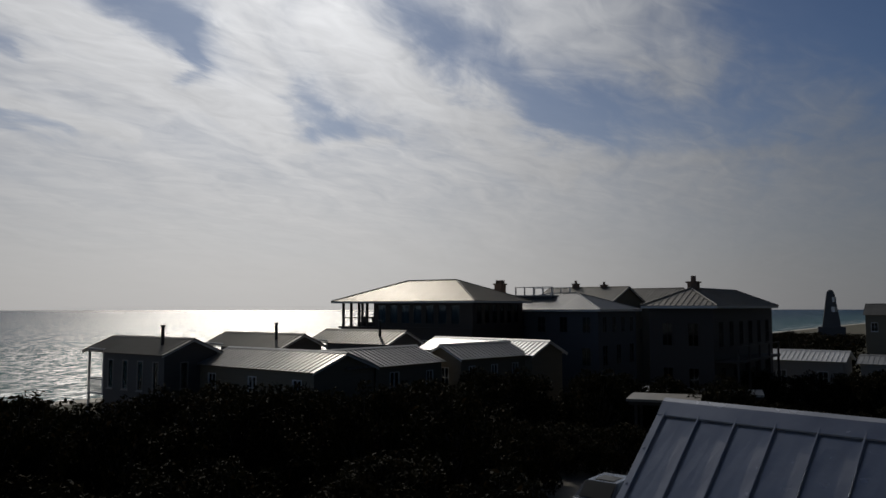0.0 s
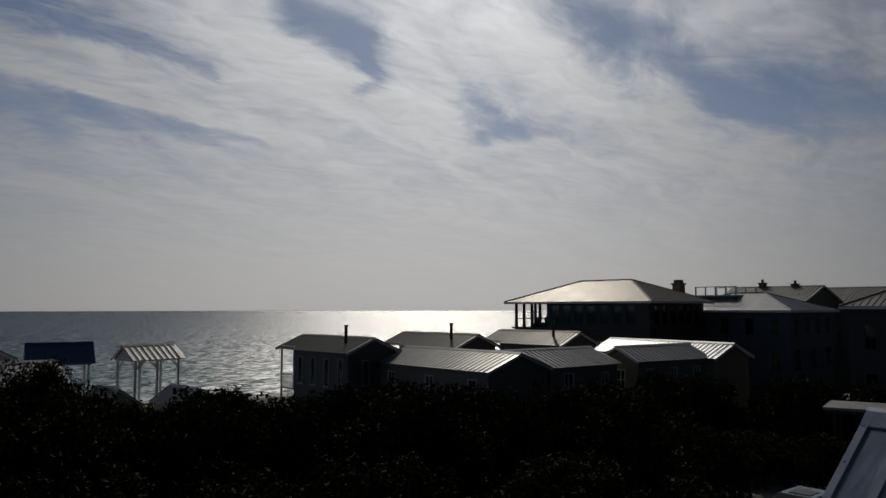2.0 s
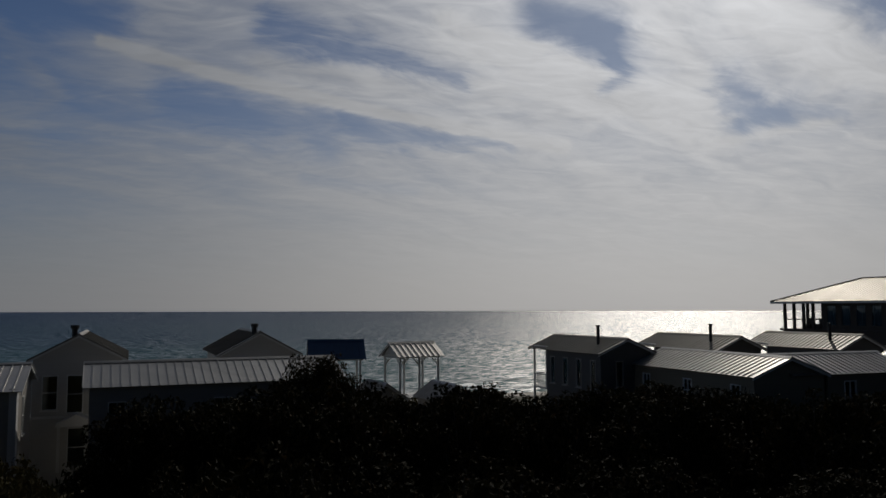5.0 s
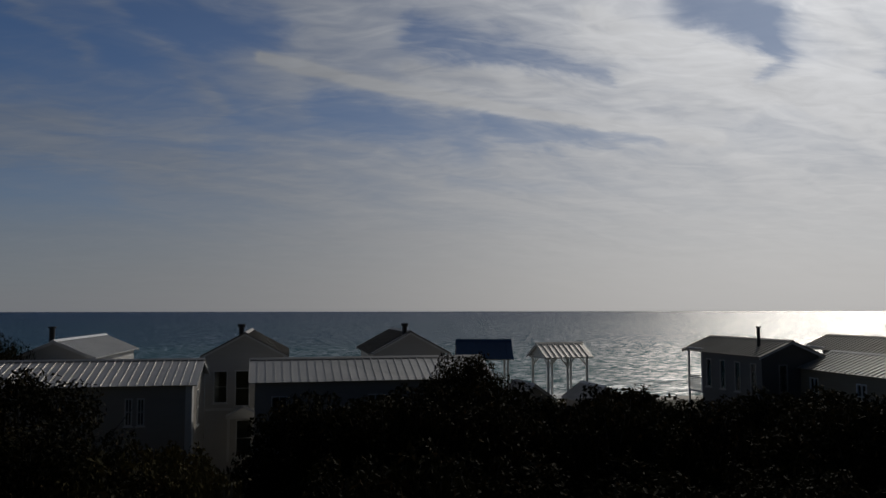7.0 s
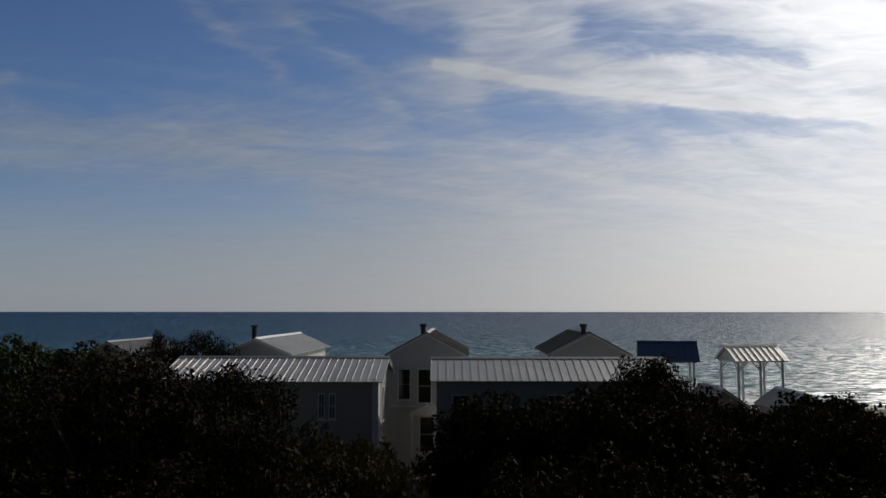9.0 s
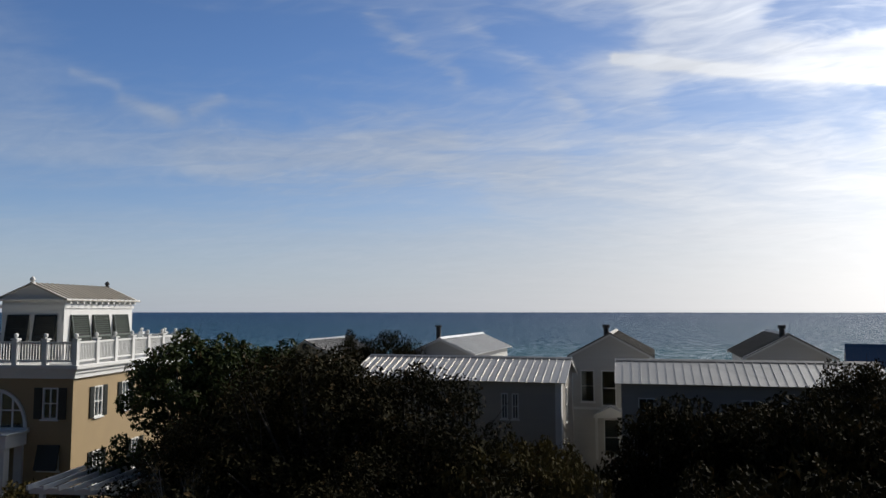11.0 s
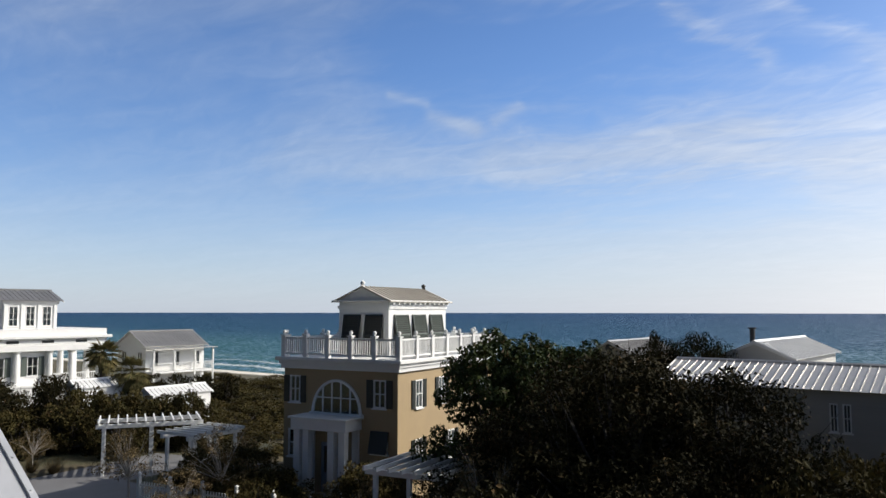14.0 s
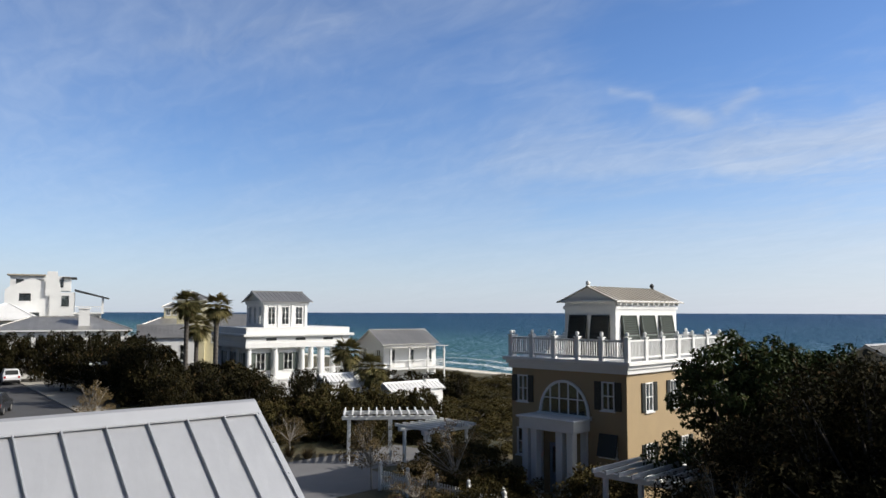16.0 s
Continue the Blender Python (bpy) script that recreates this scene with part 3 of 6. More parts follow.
def bar(parent, material, p, q, size, name, sides=6, end=None, label=""):
    """A round or tapered bar from p to q."""
    p, q = Vector(p), Vector(q)
    bm = bmesh.new()
    turned(bm, [(size, 0), (size if end is None else end, (q - p).length)], sides)
    turn = (q - p).to_track_quat("Z", "Y").to_matrix().to_4x4()
    return part(name, bm, material, parent, label, Matrix.Translation(p) @ turn)


def level(x, y):
    """The ground's height: flat inland, falling to the beach."""
    s = SEA.x * x + SEA.y * y
    keys = ((-4000, 0.0), (28, 0.0), (55, -1.3), (80, -2.6), (98, -3.6), (106, -4.6), (119, -5.6), (150, -8.0), (4000, -12.0))
    for (a, za), (b, zb) in zip(keys, keys[1:]):
        if s <= b:
            k = (s - a) / (b - a)
            h = za + (zb - za) * k
            break
    if s < 104 and abs(x) + abs(y) < 500:
        h += 0.25 * noise.noise((x * 0.09, y * 0.09, 0.0)) * min(1.0, max(0.0, (s - 20) / 30))
    return h


def build_ground():
    steps = [-4600, -2000, -900, -400, -200, -120, -80, -50, -30, -15, 0]
    ss = steps + list(np.arange(6, 124, 3.0)) + [130, 150, 200]
    aa = [-4600, -2500, -1200, -600, -400] + list(np.arange(-300, 301, 6.0)) + [400, 600, 1200, 2500, 4600]
    grid, faces = [], []
    for s in ss:
        for a in aa:
            p = SEA * float(s) + ALONG * float(a)
            grid.append((p.x, p.y, level(p.x, p.y)))
    w = len(aa)
    for i in range(len(ss) - 1):
        for j in range(w - 1):
            faces.append((i * w + j, i * w + j + 1, (i + 1) * w + j + 1, (i + 1) * w + j))
    me = bpy.data.meshes.new("ground")
    me.from_pydata(grid, [], [f[::-1] for f in faces])
    me.materials.append(ground_material())
    me.shade_smooth()
    tagged(new("ground", me), "sandy ground with low scrub sloping to a white beach", "ground", kind="structure")
    bm = bmesh.new()
    n = 60
    sea = []
    for s in (112, 130, 160, 220, 350, 700, 1600, 4700):
        sea.append([bm.verts.new((*(SEA * s + ALONG * a).xy, -5.35)) for a in (-4800, -1500, -500, -150, 0, 150, 500, 1500, 4800)])
    for lo, hi in zip(sea, sea[1:]):
        for j in range(8):
            bm.faces.new((lo[j], lo[j + 1], hi[j + 1], hi[j]))
    ob = part("water", bm, sea_material(), None)
    tagged(ob, "blue-green sea with sun glitter and low surf", "sea", kind="structure")


build_ground()


# ---------------------------------------------------------------- cottages and houses
def place(x, y, turn):
    return pose(x, y, 0, 0, 0, turn)


def openings(length, z0, z1, count, width, margin=0.6):
    """Evenly spread openings for a wall."""
    gap = (length - 2 * margin - count * width) / max(1, count - 1) if count > 1 else 0
    first = margin if count > 1 else (length - width) / 2
    return [(first + i * (width + gap), first + i * (width + gap) + width, z0, z1) for i in range(count)]


def shell(root, x0, x1, y0, y1, z0, z1, material, front=(), right=(), back=(), left=(), frame_mat=None, shutters=None, rows=2, cols=2, thick=0.16):
    """Four walls round a plan with windows in their openings."""
    frame_mat = frame_mat or WHITE
    sides = ((Matrix.Translation((x0, y0, 0)), x1 - x0, front),
             (Matrix.Translation((x1, y0 + thick, 0)) @ Matrix.Rotation(math.pi / 2, 4, "Z"), y1 - y0 - 2 * thick, right),
             (Matrix.Translation((x1, y1, 0)) @ Matrix.Rotation(math.pi, 4, "Z"), x1 - x0, back),
             (Matrix.Translation((x0, y1 - thick, 0)) @ Matrix.Rotation(-math.pi / 2, 4, "Z"), y1 - y0 - 2 * thick, left))
    for m, length, holes in sides:
        w = wall(root, material, m, length, z0, z1, holes, thick)
        for h in holes:
            window(root, m, *h, frame_mat, rows, cols, shutters)
    boxes("floor", DARK_ROOM, root, (x0 + thick, x1 - thick, y0 + thick, y1 - thick, z0, z0 + 0.1))


def stove_pipe(root, x, y, z, height, r=0.11):
    bm = bmesh.new()
    turned(bm, [(r, 0), (r, height - 0.1), (r * 1.5, height - 0.1), (r * 1.5, height)], 10, 0, 0)
    part("stove_pipe", bm, DARK_METAL, root, "tall black stove pipe", Matrix.Translation((x, y, z)))


def sea_cottage(x, y, turn, length, half, eave, rise, label, pipe=0.80, wall_mat=None):
    """A small gabled cottage with a porch at its seaward end and a stove pipe."""
    root = thing("cottage", place(x, y, turn), label, "house", "sea cottages")
    # the landward walls' shade is in this board colour
    wall_mat = wall_mat or SHADED_GREY_WALL
    over, porch, w = 0.3, 1.9, 2 * half
    x0, x1, y0, y1 = over, length - over, over, w - over
    k = rise / half
    ze = eave + over * k
    base = level(x, y) - 1.2
    floor = eave - 2.75
    holes = openings(x1 - x0 - porch, eave - 2.35, eave - 0.45, 4, 0.62, 0.55)
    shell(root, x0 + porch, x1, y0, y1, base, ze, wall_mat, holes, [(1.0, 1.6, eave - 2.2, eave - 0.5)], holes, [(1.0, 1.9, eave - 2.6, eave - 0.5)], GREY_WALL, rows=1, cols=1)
    gable_roof(root, DULL_ROOF, x0, x1, y0, y1, ze, rise - over * k, over, 0.4, WHITE)
    gable_end(root, wall_mat, x1, y0, y1, ze, rise - over * k, 1)
    gable_end(root, wall_mat, x0 + porch + 0.16, y0, y1, ze, rise - over * k, 1)
    boxes("porch_deck", WHITE, root, (x0, x0 + porch, y0, y1, floor - 0.12, floor))
    for py in (y0, (y0 + y1) / 2 - 0.06, y1 - 0.12):
        boxes("porch_post", WHITE, root, (x0, x0 + 0.12, py, py + 0.12, base, ze))
    boxes("porch_post", WHITE, root, (x0 + porch - 0.14, x0 + porch - 0.02, y0, y0 + 0.12, floor, ze))
    boxes("porch_beam", WHITE, root, (x0, x0 + 0.12, y0, y1, ze - 0.12, ze + 0.08), (x0 + 0.12, x0 + porch, y0, y0 + 0.12, ze - 0.12, ze + 0.08))
    bm = bmesh.new()
    box(bm, x0 + 0.13, x0 + porch - 0.15, y0 + 0.03, y0 + 0.09, floor + 0.86, floor + 0.93)
    box(bm, x0 + 0.03, x0 + 0.09, y0 + 0.13, y1 - 0.13, floor + 0.86, floor + 0.93)
    for i in range(12):
        box(bm, x0 + 0.2 + i * 0.13, x0 + 0.23 + i * 0.13, y0 + 0.045, y0 + 0.075, floor, floor + 0.86)
    part("porch_rail", bm, WHITE, root)
    px, py = x0 + (x1 - x0) * pipe, y0 + half * 0.45
    stove_pipe(root, px, py, ze + py * k * 0.7 - 0.3, 1.6)
    bm = bmesh.new()
    turned(bm, [(0.05, 0), (0.05, 0.28), (0.09, 0.3), (0.09, 0.36)], 8)
    part("vent", bm, DARK_METAL, root, "", Matrix.Translation((px + 0.8, half + 0.5, ze + rise - 0.55)))
    return root


for x, y, turn, length, half, eave, rise, label in (
        (-24.65, 53.36, -36.0, 9.25, 2.28, 5.60, 0.93, "grey-walled cottage with a metal roof and seaward porch"),
        (-18.9, 61.0, -37.0, 9.25, 2.28, 5.60, 0.95, "grey-walled cottage with a metal roof and black stove pipe"),
        (-11.6, 66.4, -38.0, 9.25, 2.28, 5.62, 1.0, "grey-walled cottage with a weathered metal roof and bent stove pipe")):
    sea_cottage(x, y, turn, length, half, eave, rise, label)


def cross_cottage(m, la, ha, lb, hb, eave, rise, wall_mat, roof_mat, label, flip=False, step=0.42):
    """An L-shaped cottage: a wing along x whose gable end faces +x, and a main range along y that starts from the wing's back."""
    root = thing("cottage", m, label, "house", "courtyard cottages")
    over = 0.25
    base = -2.0
    w = 2 * ha
    k = rise / ha
    shell(root, over, la - over, over, w - over, base, eave + over * k, wall_mat,
          openings(la - 0.5, eave - 1.9, eave - 0.5, 3, 0.8, 1.0), [], [], [(1.4, 2.3, eave - 1.9, eave - 0.5)])
    gable_roof(root, roof_mat, over, la - over, over, w - over, eave + over * k, rise - over * k, over, step, WHITE)
    gable_end(root, wall_mat, la - over, over, w - over, eave + over * k, rise - over * k, 1)
    gable_end(root, wall_mat, over + 0.16, over, w - over, eave + over * k, rise - over * k, 1)
    # the main range, its eave in line with the wing's gable
    sub = Matrix.Translation((la, w, 0)) @ Matrix.Rotation(math.pi / 2, 4, "Z")
    kb = rise / hb
    y1 = 2 * hb
    for start, mm, holes in ((0, sub @ Matrix.Translation((0, over, 0)), [(lb * 0.18, lb * 0.18 + 0.9, eave - 2.3, eave - 0.4), (lb * 0.72, lb * 0.72 + 0.7, eave - 2.2, eave - 0.5)]),
                             (1, sub @ Matrix.Translation((lb - over, y1 - over, 0)) @ Matrix.Rotation(math.pi, 4, "Z"), [])):
        wall(root, wall_mat, mm, lb - over, base, eave + over * kb, holes)
        for h in holes:
            window(root, mm, *h, WHITE, 2, 2)
    mm = sub @ Matrix.Translation((lb - over, over + 0.16, 0)) @ Matrix.Rotation(math.pi / 2, 4, "Z")
    wall(root, wall_mat, mm, y1 - 2 * over - 0.32, base, eave + over * kb, [(1.6, 2.5, eave - 2.0, eave - 0.4)])
    window(root, mm, 1.6, 2.5, eave - 2.0, eave - 0.4, WHITE, 2, 2)
    slope(root, roof_mat, sub @ Matrix.Translation((-ha, 0, eave)) @ Matrix.Translation((ha, 0, 0)), lb, hb, rise, step)
    slope(root, roof_mat, sub @ Matrix.Translation((lb, y1, eave)) @ Matrix.Rotation(math.pi, 4, "Z"), lb + w * 0.5, hb, rise, step)
    slope(root, roof_mat, sub @ Matrix.Translation((-ha, 0.02, eave + 0.006)), ha, hb, rise, step)
    bm = bmesh.new()
    prism(bm, [(-hb + over, 0), (hb - over, 0), (0, rise - 0.06)], 0, 0.16)
    part("gable", bm, wall_mat, root, "", sub @ Matrix.Translation((lb - over, hb, eave + over * kb - 0.05)) @ Matrix.Rotation(math.pi / 2, 4, "Z"))
    boxes("floor", DARK_ROOM, root, (over + 0.2, la - over - 0.2, over + 0.2, w - over - 0.2, base + 0.2, base + 0.3))
    bm = bmesh.new()
    prism(bm, [(-0.16, -0.03), (0, 0.05), (0.16, -0.03), (0.16, -0.01), (0, 0.085), (-0.16, -0.01)], 0, lb + ha)
    part("ridge_cap", bm, roof_mat, root, "", sub @ Matrix.Translation((-ha, hb, eave + rise)) @ Matrix.Rotation(-math.pi / 2, 4, "Z"))
    return root


cross_cottage(place(-16.1, 50.51, -38.5), 11.4, 2.66, 6.6, 2.66, 4.9, 0.97, SHADED_CREAM, GALV, "cream L-shaped cottage with a shining metal roof among shrubs")


def range_house(name, x, y, turn, length, half, eave, rise, wall_mat, roof_mat, label, group="", **kw):
    """A one-range house whose parts hang straight on its root."""
    root = thing(name, place(x, y, turn), label, "house", group)
    over = kw.pop("over", 0.3)
    step = kw.pop("step", 0.42)
    base = kw.pop("base", -2.0)
    trim = kw.pop("trim", WHITE)
    k = rise / half
    a, ze = over, eave + over * k
    shell(root, a, length - a, a, 2 * half - a, base, ze, wall_mat, **kw)
    gable_roof(root, roof_mat, a, length - a, a, 2 * half - a, ze, rise - over * k, over, step, trim)
    gable_end(root, wall_mat, length - a, a, 2 * half - a, ze, rise - over * k, 1)
    gable_end(root, wall_mat, a + 0.16, a, 2 * half - a, ze, rise - over * k, 1)
    return root


def row(length, z0, z1, count, width, margin=0.8):
    return openings(length, z0, z1, count, width, margin)


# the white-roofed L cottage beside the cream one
root = range_house("cottage", -2.2, 66.2, -46.0, 12.6, 2.1, 5.0, 0.98, SHADED_CREAM, WHITE_METAL, "cream cottage with a pale shining metal roof", "courtyard cottages", front=row(12, 3.0, 4.5, 3, 0.8))
root = range_house("cottage", 1.22, 52.6, 46.0, 7.6, 2.0, 5.0, 0.92, SHADED_CREAM, GALV, "cream cottage with a grey metal roof and dark windows", "courtyard cottages",
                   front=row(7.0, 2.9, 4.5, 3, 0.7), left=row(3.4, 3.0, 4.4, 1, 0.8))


def sunroom_house():
    """The tall dark house with a hip roof, glazed upper storey and an open corner porch."""
    root = thing("beach_house", place(-10.5, 80.4, -34.0), "dark tall house with pale hipped metal roof and glazed upper storey", "house")
    L, D, floor, eave = 15.9, 9.8, 6.45, 9.15
    shell(root, 0, L, 0, D, -3, floor, SHADED_BROWN_WALL, row(L, 3.6, 5.4, 5, 1.0, 2), row(D, 3.6, 5.4, 3, 1.0, 1.5))
    boxes("porch_deck", SHADED_BROWN_WALL, root, (-0.2, L + 0.2, -0.2, D + 0.2, floor, floor + 0.16))
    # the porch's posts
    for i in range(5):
        boxes("porch_post", SHADED_BROWN_WALL, root, (0.05 + i * 1.05, 0.27 + i * 1.05, 0.05, 0.27, floor + 0.16, eave - 0.1))
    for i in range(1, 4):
        boxes("porch_post", SHADED_BROWN_WALL, root, (0.05, 0.27, i * 3.1, i * 3.1 + 0.22, floor + 0.16, eave - 0.1))
    boxes("porch_rail", SHADED_BROWN_WALL, root, (0.28, 4.2, 0.11, 0.2, floor + 0.98, floor + 1.06), bevel=0.01)
    boxes("porch_rail", SHADED_BROWN_WALL, root, (0.11, 0.2, 0.28, 9.2, floor + 0.98, floor + 1.06), bevel=0.01)
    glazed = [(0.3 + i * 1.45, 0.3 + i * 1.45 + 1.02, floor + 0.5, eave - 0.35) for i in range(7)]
    shell(root, 4.5, L, 0.05, D - 0.05, floor + 0.16, eave - 0.06, SHADED_BROWN_WALL, glazed, row(D - 0.6, floor + 0.5, eave - 0.35, 6, 1.0, 0.5), (), row(D - 0.6, floor + 0.3, eave - 0.35, 4, 1.4, 0.6), SHADED_BROWN_WALL, rows=1, cols=1)
    hip_roof(root, TAN_METAL, 0, L, 0, D, eave, 2.15, 0.75, 0.36)
    for x in (1.4, 2.6):
        boxes("porch_chair", SHADED_BROWN_WALL, root, (x, x + 0.6, 1.2, 1.8, floor + 0.16, floor + 0.6), (x, x + 0.6, 1.75, 1.85, floor + 0.6, floor + 1.15))


sunroom_house()


def deck_house():
    """House with a railed roof deck and a brick chimney."""
    root = thing("beach_house", place(5.0, 82.8, -37.0), "blue-grey house with hipped metal roof and railed roof deck", "house")
    L, D, eave = 12.5, 9.0, 8.3
    # pale window frames darkened like the walls to stand for shade
    shell(root, 0, L, 0, D, -3, eave, SHADED_BLUE_WALL, row(L, 6.0, 7.6, 5, 0.9) + row(L, 2.8, 4.6, 4, 1.0), row(D, 6.0, 7.6, 4, 0.9) + row(D, 2.8, 4.8, 3, 1.1), frame_mat=SHADED_BLUE_WALL)
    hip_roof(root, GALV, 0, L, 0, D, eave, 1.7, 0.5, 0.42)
    shell(root, 1.8, 6.0, 2.6, 6.4, eave, 9.7, SHADED_BLUE_WALL)
    boxes("roof_deck", WHITE, root, (1.6, 6.2, 2.4, 6.6, 9.7, 9.82))
    for i in range(5):
        for y in (2.45, 6.43):
            boxes("deck_post", WHITE, root, (1.62 + i * 1.11, 1.74 + i * 1.11, y, y + 0.12, 9.82, 10.6))
    boxes("deck_rail", WHITE, root, (1.6, 6.2, 2.44, 2.56, 10.6, 10.68))
    boxes("deck_rail", WHITE, root, (1.6, 6.2, 6.44, 6.56, 10.6, 10.68))
    boxes("chimney", BRICK, root, (0.3, 1.2, 0.4, 1.3, eave - 0.1, 10.9), (0.2, 1.3, 0.3, 1.4, 10.9, 11.06), (0.4, 0.65, 0.5, 1.2, 11.06, 11.4), (0.8, 1.1, 0.5, 1.2, 11.06, 11.4))


deck_house()


def tall_gable(x, y, length, half, eave, rise, wall_mat, roof_mat, label, chimneys):
    # window frames take the shade-dimmed cream too
    root = range_house("beach_house", x, y, -37.0, length, half, eave, rise, wall_mat, roof_mat, label, "", base=-2,
                       front=row(length - 0.6, eave - 2.0, eave - 0.5, 3, 0.8) + row(length - 0.6, eave - 4.9, eave - 3.2, 3, 0.8),
                       right=row(2 * half - 0.9, eave - 1.7, eave - 0.1, 2, 0.75, 0.6) + row(2 * half - 0.9, eave - 4.8, eave - 3.0, 2, 0.75, 0.6),
                       rows=2, cols=2, frame_mat=SHADED_CREAM)
    for cx, top in chimneys:
        bm = bmesh.new()
        box(bm, cx, cx + 0.7, half - 0.3, half + 0.3, eave + rise - 0.5, eave + rise + top)
        box(bm, cx - 0.08, cx + 0.78, half - 0.38, half + 0.38, eave + rise + top, eave + rise + top + 0.1)
        turned(bm, [(0.16, eave + rise + top + 0.1), (0.16, eave + rise + top + 0.42), (0.22, eave + rise + top + 0.45)], 8, cx + 0.35, half)
        part("chimney", bm, BRICK, root)


tall_gable(10.4, 94.4, 10.7, 5.3, 8.95, 2.0, SHADED_CREAM, DULL_ROOF, "cream gabled house with paired windows and brick chimneys", ((3.3, 0.4), (7.1, 0.2)))
tall_gable(18.8, 99.8, 10.7, 4.6, 9.0, 1.9, SHADED_CREAM, DULL_ROOF, "cream gabled house behind, with a metal roof", ())


def hip_house():
    root = thing("beach_house", place(19.0, 54.8, 53.0), "dark two-storey house with a low hipped metal roof", "house")
    L, D, eave = 15.6, 4.7, 8.62
    # walls, frames and balcony darkened to stand for shade
    shell(root, 0, L, 0, D, -1, eave, SHADED_BROWN_WALL, row(L, 5.6, 7.5, 6, 1.0, 1.2) + row(L, 2.4, 4.2, 5, 1.0, 1.5), (), (), row(D - 0.4, 5.7, 7.4, 2, 0.8) + row(D - 0.4, 2.4, 4.2, 2, 0.8), SHADED_BROWN_WALL)
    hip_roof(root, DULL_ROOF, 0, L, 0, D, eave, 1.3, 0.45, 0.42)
    boxes("balcony", SHADED_BROWN_WALL, root, (0.4, L - 4, -1.6, 0.0, 4.6, 4.75))
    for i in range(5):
        boxes("balcony_post", SHADED_BROWN_WALL, root, (0.5 + i * 2.7, 0.64 + i * 2.7, -1.55, -1.41, 0, 4.6))
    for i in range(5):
        boxes("balcony_post", SHADED_BROWN_WALL, root, (0.5 + i * 2.7, 0.62 + i * 2.7, -1.55, -1.43, 4.75, 5.75))
    boxes("balcony_rail", SHADED_BROWN_WALL, root, (0.4, L - 4, -1.54, -1.44, 5.68, 5.76))
    boxes("chimney", BRICK, root, (2.6, 3.3, 2.0, 2.7, eave + 0.8, eave + 1.7), (2.5, 3.4, 1.9, 2.8, eave + 1.7, eave + 1.82), (2.8, 3.1, 2.2, 2.5, eave + 1.82, eave + 2.25))


hip_house()

# low buildings inland of the tall houses
range_house("shed", 29.6, 72.5, -37.0, 7.0, 2.4, 3.7, 0.8, GREY_WALL, WHITE_METAL, "low grey outbuilding with a white metal roof", "", front=row(6, 1.6, 2.8, 2, 0.9), base=-0.5)
range_house("shed", 38.0, 72.0, -37.0, 6.5, 2.2, 3.3, 0.7, GREY_WALL, GALV, "low grey outbuilding with a grey metal roof", "", front=row(6, 1.4, 2.6, 2, 0.9), base=-0.5)
range_house("beach_house", 69.0, 128.0, -37.0, 9.0, 3.0, 7.2, 1.8, SHADED_CREAM, DULL_ROOF, "distant cream house with a grey roof by the shore", "", front=row(8, 4.5, 6.0, 3, 1.0), base=-3)


def flat_shelter(x, y, turn, w, d, top, material, label, slats=0, timber=None):
    root = thing("pergola", place(x, y, turn), label, "pergola")
    for px in (0.1, w / 2, w - 0.25):
        for py in (0.1, d - 0.25):
            boxes("post", timber or WHITE, root, (px, px + 0.15, py, py + 0.15, level(x, y) - 0.4, top - 0.2), bevel=0.01)
    boxes("beam", timber or WHITE, root, (-0.2, w + 0.2, 0.08, 0.26, top - 0.2, top))
    boxes("beam", timber or WHITE, root, (-0.2, w + 0.2, d - 0.26, d - 0.08, top - 0.2, top))
    if slats:
        for i in range(slats):
            a = -0.1 + (w + 0.1) * i / (slats - 1)
            boxes("rafter", material, root, (a, a + 0.07, -0.3, d + 0.3, top, top + 0.15))
    else:
        boxes("roof", material, root, (-0.3, w + 0.3, -0.2, d + 0.2, top, top + 0.14))
    return root


# pale posts of both shelters coloured dark in place of shade
flat_shelter(13.2, 51.5, -20.0, 7.0, 3.0, 2.9, GALV, "carport with posts darkened for shade and a flat metal roof", 0, SHADED_BROWN_WALL)
flat_shelter(10.2, 42.4, -20.0, 3.2, 3.0, 3.45, DULL_ROOF, "small shelter with a weathered flat metal roof", 0, SHADED_BROWN_WALL)


def tower_marker():
    """The tapering white beach tower far down the shore, its shade put into dark boards."""
    root = thing("beach_tower", place(89.2, 179.0, 20.0), "tapering beach tower, coloured dark for shade, with pale openings and domed cap", "tower")
    bm = bmesh.new()
    turned(bm, [(4.0, -5), (4.0, 4.0), (2.75, 4.0), (1.25, 11.4), (1.0, 12.0), (0.55, 12.4), (0.1, 12.5)], 4)
    part("body", bm, SHADED_GREY_WALL, root)
    for z, s in ((9.6, 0.5), (7.4, 0.7)):
        boxes("opening", WHITE, root, (-s * 1.6, -s * 0.4, -1.6 - (11 - z) * 0.14, -1.2, z, z + 1.2))


tower_marker()

# courtyard cottages nearer the middle of the walk
rt = range_house("cottage", -40.66, 10.94, 53.0, 11.5, 3.4, 4.9, 1.0, GREY_WALL, GALV, "grey cottage with a ribbed metal roof behind an oak", "row cottages",
                 front=[(7.9, 8.25, 3.0, 4.3), (8.45, 8.8, 3.0, 4.3), (2.0, 2.8, 2.8, 4.3)], right=[(2.2, 3.0, 2.6, 4.4)], step=0.40)
bm = bmesh.new()
box(bm, 11.2, 11.25, 0.3, 1.0, -1.5, 5.0)
box(bm, 10.95, 11.2, 0.26, 0.3, -1.5, 5.0)
part("corner_board", bm, WHITE, rt, "white corner board")
